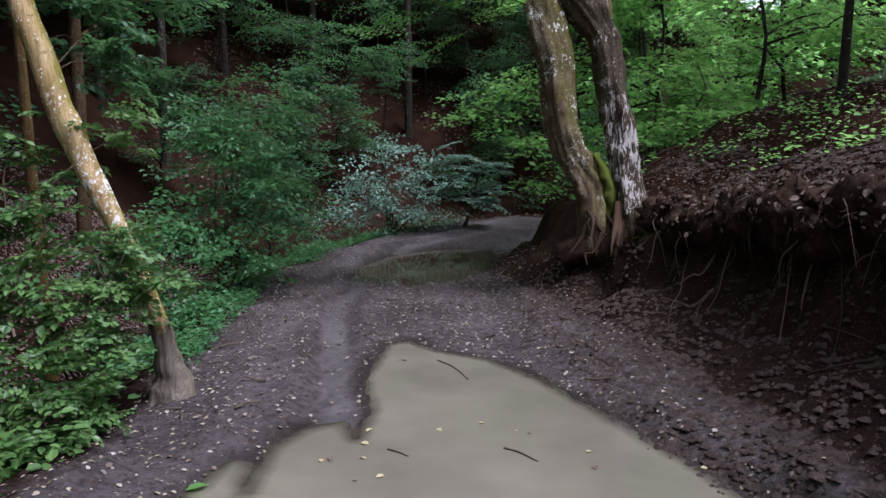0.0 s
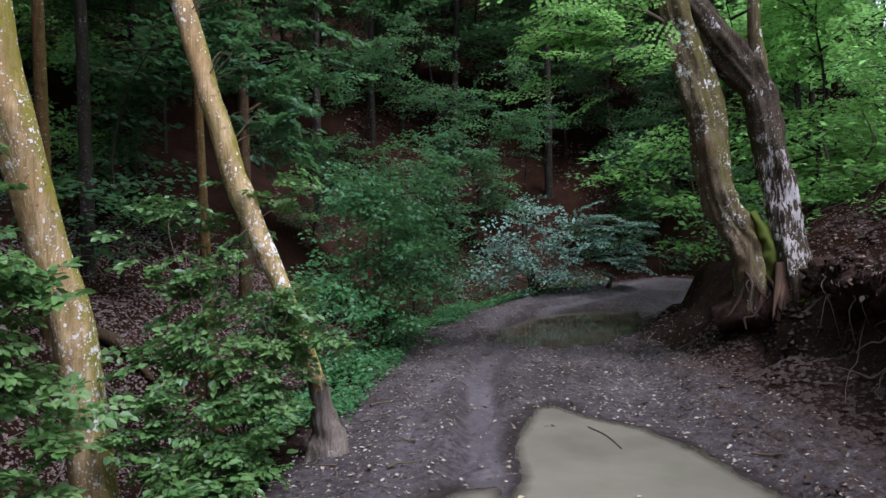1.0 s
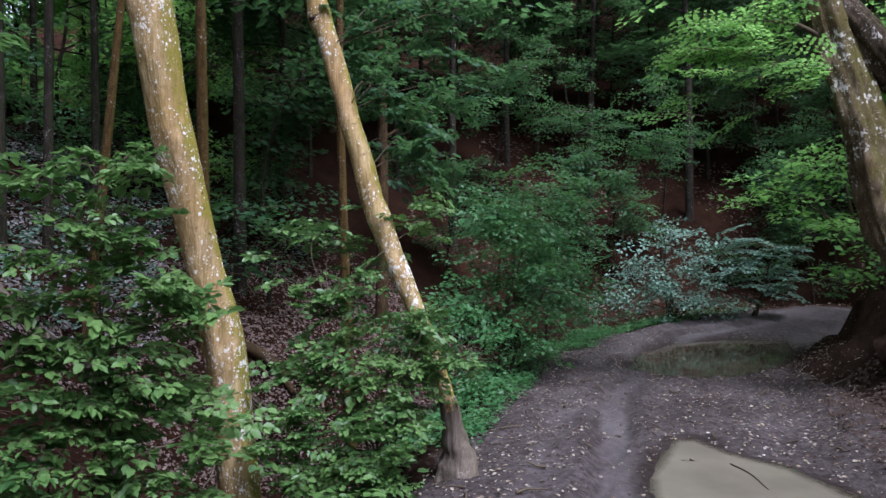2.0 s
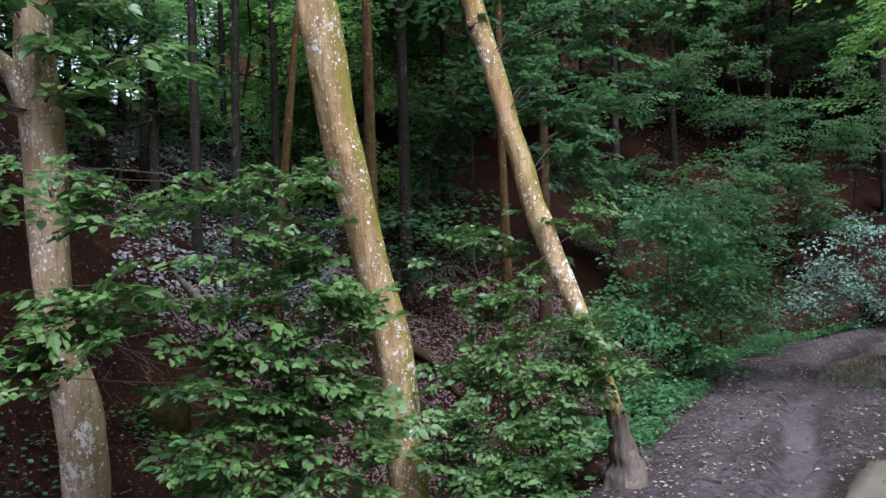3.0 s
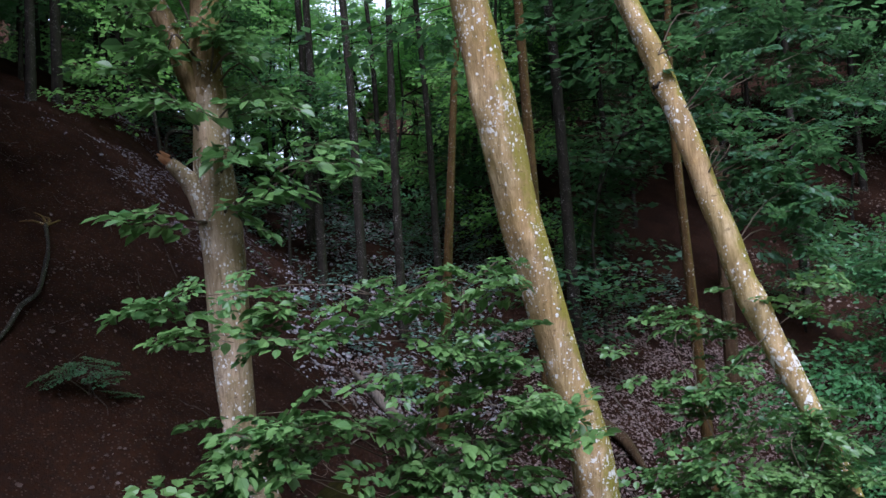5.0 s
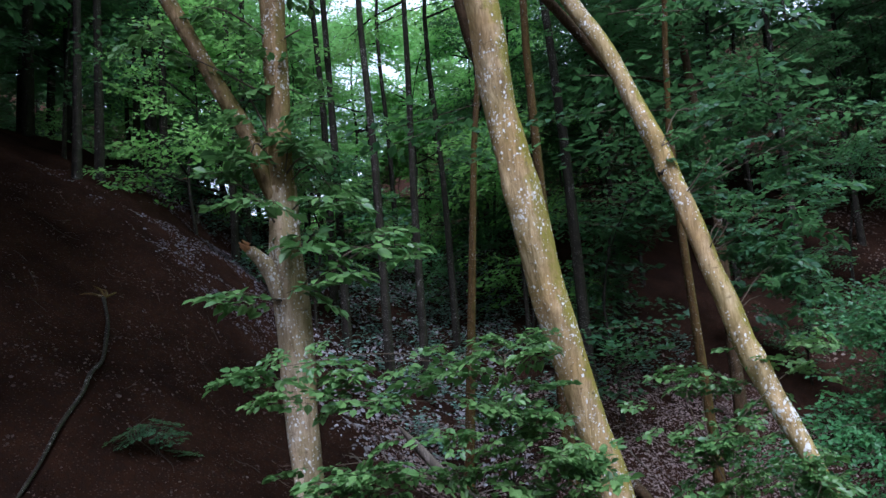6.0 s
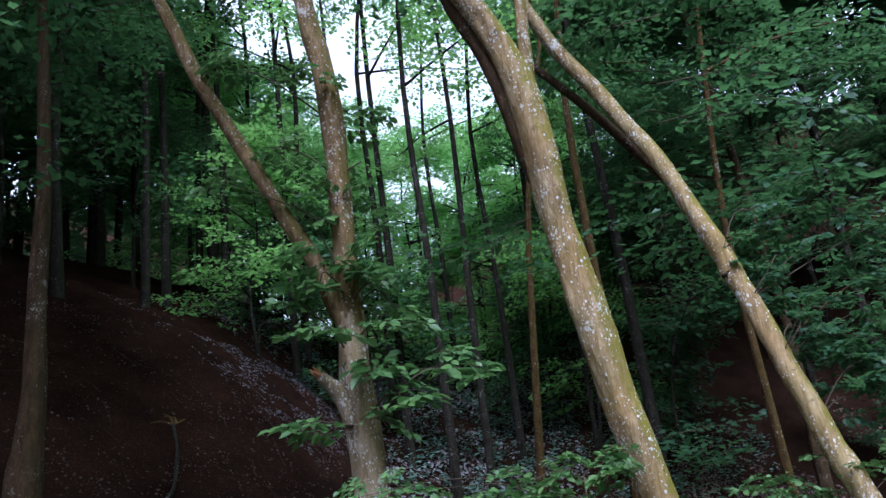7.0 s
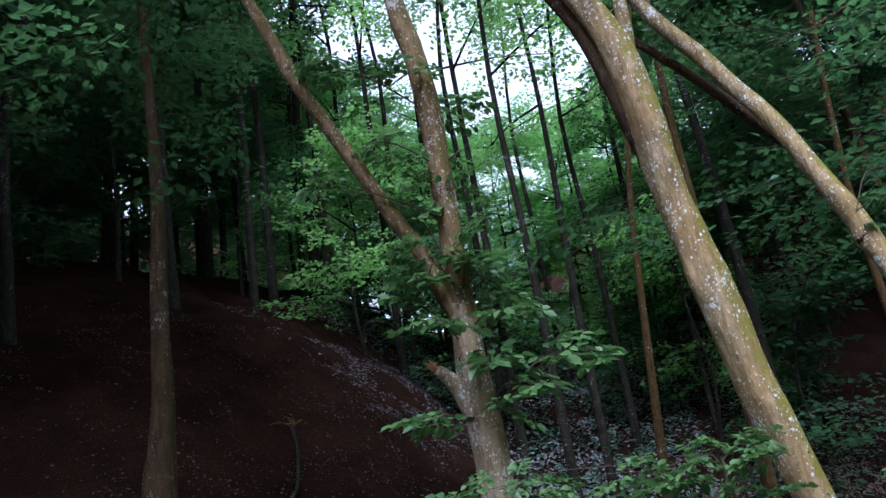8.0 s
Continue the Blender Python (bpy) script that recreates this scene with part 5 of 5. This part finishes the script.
def herbs(name, n, keep_s, arc_range, mat, size, label, seed, tall=0.2, wide=(-4.5, 4.5)):
    """Low broad-leaved plants along the verge."""
    rng = np.random.default_rng(seed)
    x, y = rng.uniform(*wide, n * 6), rng.uniform(arc_range[0], arc_range[1], n * 6)
    s, arc = along_track(x, y)
    ok = (s > keep_s[0]) & (s < keep_s[1]) & (wander(x, y, 0.6) > rng.uniform(-0.8, 0.3, len(x)))
    x, y = x[ok][:n], y[ok][:n]
    z = land(x, y)
    at = np.repeat(np.stack([x, y, z], 1), 6, 0)
    at[:, 2] += rng.uniform(0.02, tall, len(at)) * rng.uniform(0.4, 1, len(at))
    at[:, :2] += rng.normal(0, 0.05, (len(at), 2))
    a = rng.uniform(0, 6.28, len(at))
    way = np.stack([np.cos(a), np.sin(a), rng.uniform(-0.3, 0.5, len(at))], 1)
    up = np.stack([rng.normal(0, 0.3, len(at)), rng.normal(0, 0.3, len(at)), np.ones(len(at))], 1)
    v, q = leaf_places(at, way, up, size * rng.uniform(0.6, 1.3, len(at)))
    return tagged(new(name, mesh_from(name, v, q, mat, False)), label, "undergrowth", kind="stuff")


herbs("verge_plants", 4600, (-2.9, -1.93), (5.5, 16.5), LEAF_HERB, 0.045, "low green herbs along the edge of the track", 311, 0.22)
herbs("gully_plants", 900, (-3.6, -2.2), (2.0, 5.5), LEAF_NEAR, 0.08, "dark green herbs on the gully side", 312, 0.3)
herbs("gully_floor_plants", 200, (-7.0, -4.0), (1.5, 3.8), LEAF_WOOD, 0.045, "dark green herbs on the gully floor round a trunk", 315, 0.22, (-5.6, -4.4))
herbs("slope_plants", 260, (3.2, 6.5), (4, 11), LEAF_BRIGHT, 0.06, "sparse green seedlings on the leafy slope", 313, 0.15)
herbs("valley_plants", 1500, (-16, -7.0), (6, 13.5), LEAF_PALE, 0.075, "pale green seedlings among dead leaves in the side valley", 314, 0.35, (-14.5, -7.0))


# ---- the bank's lip, its bare roots and sticks ----
def bank_lip():
    """A ragged mat of earth, litter and roots that overhangs the cut face."""
    rng = np.random.default_rng(320)
    ob = thing("bank_lip", (2.5, 5.5, height(2.5, 5.5)), "overhanging lip of dark earth, dead leaves and matted roots", "bank edge", kind="structure")
    base = np.array(ob.location)
    rows = []
    for y in np.arange(2.0, 7.9, 0.2):
        edge = float(np.interp(y, (2, 4, 6, 8), (2.7, 2.58, 2.5, 2.3))) + 0.09 * float(wander(y, 3.3, 0.55))
        rows.append((edge, y, height(edge + 0.25, y) - 0.22 + rng.normal(0, 0.03), rng.uniform(0.15, 0.23)))
    v, q = tube(rows, 30, 6, 0.16, 0.16, 23)
    v = v + np.stack([0.05 * wander(v[:, 1] + 7 * v[:, 2], v[:, 0] * 3, 0.11), 0 * v[:, 0], 0.05 * wander(v[:, 1] * 1.3, v[:, 2] + v[:, 0] * 2, 0.09)], 1)
    part("earth", mesh_from("earth", v - base, q, SOIL), ob, "dark crumbling earth")
    # dead leaves caught on the upper side
    pick = v[rng.integers(0, len(v), 5200)] + rng.normal(0, 0.02, (5200, 3))
    mid = np.array([[np.interp(p[1], [r[1] for r in rows], [r[k] for r in rows]) for k in (0, 2)] for p in pick])
    out = np.stack([pick[:, 0] - mid[:, 0], 0 * pick[:, 0], pick[:, 2] - mid[:, 1]], 1)
    out /= np.linalg.norm(out, axis=1, keepdims=True) + 1e-6
    keep = out[:, 2] > rng.uniform(-0.5, 0.8, len(out))
    pick, out = pick[keep] + out[keep] * 0.015, out[keep]
    up, way = out + rng.normal(0, 0.45, out.shape), rng.normal(0, 1, out.shape)
    up /= np.linalg.norm(up, axis=1, keepdims=True)
    way -= up * (way * up).sum(1, keepdims=True)
    lv, lq = leaf_places(pick, way, up, 0.048 * (0.35 + rng.uniform(0, 1, len(pick)) ** 1.6))
    part("leaf_litter", mesh_from("leaf_litter", lv - base, lq, DEAD, False), ob, "dry brown dead leaves", "stuff")
    for i in range(64):
        k = rows[int(rng.integers(1, len(rows) - 1))]
        x, y, z, L = k[0] - rng.uniform(0.02, 0.18), k[1] + rng.normal(0, 0.1), k[2] + rng.uniform(-0.16, 0.16), rng.uniform(0.2, 0.75)
        w, lean = rng.uniform(0.0025, 0.007) * (2.2 if i % 7 == 0 else 1), rng.normal(0, 0.5)
        line = [(x + 0.15, y, z + 0.04, w)]
        for u in (0.2, 0.45, 0.7, 1.0):
            line.append((x - 0.1 * math.sin(2.2 * u) + rng.normal(0, 0.03), y + lean * L * u + rng.normal(0, 0.04), z - 0.75 * L * u * u, w * (1.05 - 0.85 * u)))
        limb("root", line, ROOT_DARK if i % 3 else ROOT_WOOD, ob, 6, 3, 0, 0.08, 500 + i)


bank_lip()
rng = np.random.default_rng(321)
for i in range(26):
    y0, w = rng.uniform(3.2, 7.9), rng.uniform(0.003, 0.007) * (2 if i % 9 == 0 else 1)
    right = float(np.interp(y0, (2, 6, 9), (2.4, 2.15, 1.65)))
    start, lean, L = right + rng.uniform(0.1, 0.55), rng.uniform(-1.6, 1.6), rng.uniform(0.2, 0.9)
    rows = []
    for u in np.linspace(0, 1, 6):
        x, y = start - 0.55 * L * u + rng.normal(0, 0.025), y0 + lean * L * u * 0.7 + rng.normal(0, 0.03)
        rows.append((x, y, height(x, y) + 0.012 + 0.05 * math.sin(3.14 * u) * rng.uniform(0, 1.5), w * (1.05 - 0.85 * u)))
    v, q = tube(rows, 6, 3, 0, 0.08, 400 + i)
    tagged(new("root", mesh_from("root", v, q, ROOT_DARK if i % 3 else ROOT_WOOD)), "thin bare root hanging out of the earth bank", "root", "roots in the bank")
scatter("moss", 2600, (1.9, 2.7, 6.6, 8.2), lambda x, y: (np.abs(x - 2.25 - 0.25 * (7.6 - y)) < 0.12) & (wander(x, y, 0.25) > -0.1), MOSS, 0.04, "bright green moss on the bank beside the roots", "moss", 322, 0.6, 0.01)


def stick(name, rows, mat, label, category="stick", sides=7):
    v, q = tube(rows, sides, 4, 0, 0.06, len(rows))
    return tagged(new(name, mesh_from(name, v, q, mat)), label, category)


stick("stick", [(2.62, 5.35, height(2.62, 5.35) + 0.02, 0.004), (2.46, 5.13, height(2.46, 5.13) + 0.03, 0.005), (2.36, 4.98, height(2.36, 4.98) + 0.04, 0.004), (2.2, 4.7, height(2.2, 4.7) + 0.015, 0.003)], ROOT_WOOD, "thin pale broken stick hanging down the bank")
stick("stick", [(2.66, 4.96, 1.05, 0.01), (2.5, 4.9, 0.92, 0.009), (2.41, 4.83, 0.71, 0.007), (2.38, 4.8, 0.6, 0.004)], ROOT_WOOD, "bent brown root stump in the bank")

# ---- across the gully ----
def lying(x, y, lift=0.05):
    return (x, y, height(x, y) + lift)


stick("fallen_log", [(*lying(-6.1, 7.95, 0.05), 0.07), (*lying(-5.8, 8.05, 0.1), 0.08), (*lying(-5.5, 8.06, 0.1), 0.07), (*lying(-5.2, 8.0, 0.06), 0.04)], BARK_BROWN, "short rotten log lying among dead leaves in the gully", "log", 12)
stick("root", [(*lying(-5.08, 8.36, 0.3), 0.012), (*lying(-5.04, 8.33, 0.18), 0.018), (*lying(-4.95, 8.25, 0.14), 0.02), (*lying(-4.93, 8.24, 0.08), 0.022), (*lying(-4.82, 8.13, 0.03), 0.016)], ROOT_WOOD, "pale crooked root sticking out of the litter", "root", 8)
stem = thing("snapped_branch", (-3.85, 3.95, height(-3.85, 3.95)), "dark dead branch behind the shrub with a pale snapped end", "branch")
limb("stem", [(*lying(-3.85, 3.95, -0.05), 0.03), (-4.0, 3.75, 0.62, 0.026), (-4.2, 3.46, 1.06, 0.026)], BARK_DARK, stem, 10, 4, 0, 0.08, 35)
limb("broken_end", [(-4.17, 3.5, 1.0, 0.03), (-4.27, 3.36, 1.2, 0.036), (-4.36, 3.23, 1.39, 0.028), (-4.41, 3.16, 1.5, 0.006)], BARK_FOOT, stem, 10, 4, 0.05, 0.08, 36, "pale bare snapped end")
top = np.array(lying(-8.75, 2.62, 0.12))
stem = thing("broken_stem", top, "long dark stem lying down the slope with a frayed orange end", "stem")
limb("stem", [(*top, 0.021), (*lying(-8.45, 2.55, 0.14), 0.017), (*lying(-8.2, 2.46, 0.1), 0.021), (*lying(-7.75, 2.25, 0.080), 0.020), (*lying(-7.35, 2.0, 0.060), 0.021), (*lying(-7.05, 1.82, 0.060), 0.020), (*lying(-6.77, 1.56, 0.050), 0.018), (*lying(-6.5, 1.33, 0.040), 0.017), (*lying(-6.3, 1.12, 0.0), 0.014)], BARK_DARK, stem, 9, 4, 0, 0.1, 33)
for i, (dx, dy, dz) in enumerate(((-0.1, -0.22, 0.03), (-0.03, -0.1, 0.12), (-0.12, 0.05, 0.05), (-0.05, 0.16, 0.04), (-0.14, -0.05, 0.1))):
    limb("splinter", [(*(top + (0.03, 0.01, -0.02)), 0.016), (*(top + np.array((dx, dy, dz)) * 0.5 + (0, 0.02 * i, 0.02)), 0.012), (*(top + np.array((dx, dy, dz))), 0.003)], BARK_ORANGE, stem, 5, 2, 0, 0.2, i, "frayed orange wood")
v, q = tube([(-5.55, 3.75, -0.1, 0.12), (-5.66, 3.9, 0.1, 0.27), (-5.74, 4.02, 0.26, 0.22), (-5.82, 4.12, 0.36, 0.08)], 16, 5, 0.09, 0.12, 37)
tagged(new("mossy_hump", mesh_from("mossy_hump", v, q, MOSS_DARK)), "low hump of earth covered with dark moss", "hump")
SPRIG = [(-6.55, 2.02, height(-6.55, 2.02) + 0.16), (-6.5, 2.25, height(-6.5, 2.25) + 0.2), (-6.45, 2.45, height(-6.45, 2.45) + 0.14)]
shrub("seedling", (-6.55, 2.2), "low dark green seedling on the bare earth slope", SPRIG, 108, LEAF_WOOD, SPRAYS_FINE, 3, 0.4, 2, 0.05, 0.2, 0.004, "seedling")
z0 = height(-13.0, 6.0)
stick("crooked_branch", [(-13.0, 5.85, z0 - 0.15, 0.045), (-13.02, 5.88, z0 + 0.2, 0.04), (-12.98, 5.9, z0 + 0.42, 0.035), (-12.9, 6.05, z0 + 0.5, 0.05), (-12.75, 6.3, z0 + 0.42, 0.04), (-12.65, 6.45, z0 + 0.22, 0.045), (-12.55, 6.6, z0 + 0.12, 0.02)], BARK_DARK, "black crooked dead branch on the ridge", "branch", 8)

# ---- dead twigs strewn over the slopes ----
def strewn(name, n, area, keep, mat, label, seed, size=0.35, thick=(0.004, 0.011)):
    """Thin dead twigs lying on the ground of an area."""
    rng = np.random.default_rng(seed)
    pieces = []
    while len(pieces) < n:
        x, y = rng.uniform(*area[:2]), rng.uniform(*area[2:])
        if not keep(x, y):
            continue
        a, L, r = rng.uniform(0, 6.28), size * rng.uniform(0.4, 2.2), rng.uniform(*thick)
        rows = []
        for u in (-0.5, -0.15, 0.2, 0.5):
            u0, v0 = x + math.cos(a) * L * u + rng.normal(0, 0.04 * L), y + math.sin(a) * L * u + rng.normal(0, 0.04 * L)
            rows.append((u0, v0, height(u0, v0) + r + rng.uniform(0, 0.025), r * (0.8 - 0.7 * u)))
        pieces.append(tube(rows, 5, 2, close=False))
    v, q = joined(pieces)
    return tagged(new(name, mesh_from(name, v, q, mat)), label, "twigs", kind="stuff")


strewn("fallen_twigs", 80, (-13, -5, 0.5, 6.5), lambda x, y: True, ROOT_DARK, "thin dead twigs strewn over the bare earth slope", 341, 0.22, (0.002, 0.006))
strewn("fallen_twigs", 45, (-6.9, -5.2, 3.3, 4.6), lambda x, y: True, ROOT_WOOD, "tangle of thin pale dead twigs on the earth behind the shrub", 345, 0.18, (0.0015, 0.003))
strewn("fallen_twigs", 120, (-7.5, -2.6, 4.5, 10), lambda x, y: True, BARK_FOOT, "dead twigs among the litter across the gully", 342)
strewn("fallen_twigs", 90, (1.8, 6, 3.5, 10), lambda x, y: x > 2.1, ROOT_DARK, "dark dead twigs on the bank slope", 343)
strewn("fallen_twigs", 30, (-1.9, 1.2, 2.8, 9), lambda x, y: float(inside(PUDDLE_NEAR, np.array([x]), np.array([y]))[0]) < -0.1, TWIG_WOOD, "small dark twigs trodden into the mud", 344, 0.12)

# ---- leaves and twigs on the puddle ----
rng = np.random.default_rng(331)
for i, (x, y) in enumerate(((-0.36, 5.78), (-0.03, 4.26), (0.23, 4.35), (0.51, 4.21), (0.46, 4.23), (-0.65, 3.80), (-0.60, 3.83), (-0.41, 3.80), (-0.46, 4.04), (-0.45, 3.54), (-0.29, 3.59), (0.80, 3.91), (0.81, 3.72), (1.36, 3.7), (-0.42, 4.26), (-0.33, 5.82))):
    a = rng.uniform(0, 6.28)
    v, q = leaf_places(np.array([(0.0, 0.0, 0.0)]), np.array([(math.cos(a), math.sin(a), 0.05)]), np.array([(rng.normal(0, 0.15), rng.normal(0, 0.15), 1)]), [rng.uniform(0.03, 0.06)])
    ob = new("floating_leaf", mesh_from("floating_leaf", v, q, YELLOW if i % 3 else DEAD_ROAD, False))
    ob.location = (x, y, WATER_LEVEL + 0.006)
    tagged(ob, "small yellowed leaf floating on the muddy puddle", "leaf", "leaves on the puddle")
for rows in (((-0.04, 5.81), (0.09, 5.6), (0.19, 5.28)), ((0.35, 3.96), (0.43, 3.9), (0.52, 3.77)), ((-0.3, 3.94), (-0.24, 3.9), (-0.18, 3.84))):
    stick("twig", [(x, y, WATER_LEVEL + 0.006, 0.007 - 0.002 * k) for k, (x, y) in enumerate(rows)], TWIG_WOOD, "dark wet twig floating on the muddy puddle", "twig", 6)
v, q = leaf_places(np.array([(0.0, 0.0, 0.0)]), np.array([(0.8, 0.5, 0.1)]), np.array([(0.1, 0.1, 1)]), [0.11])
ob = new("green_leaf", mesh_from("green_leaf", v, q, LEAF_BRIGHT, False))
ob.location = (-1.24, 3.4, height(-1.24, 3.4) + 0.012)
tagged(ob, "single fresh green leaf lying on the mud", "leaf")
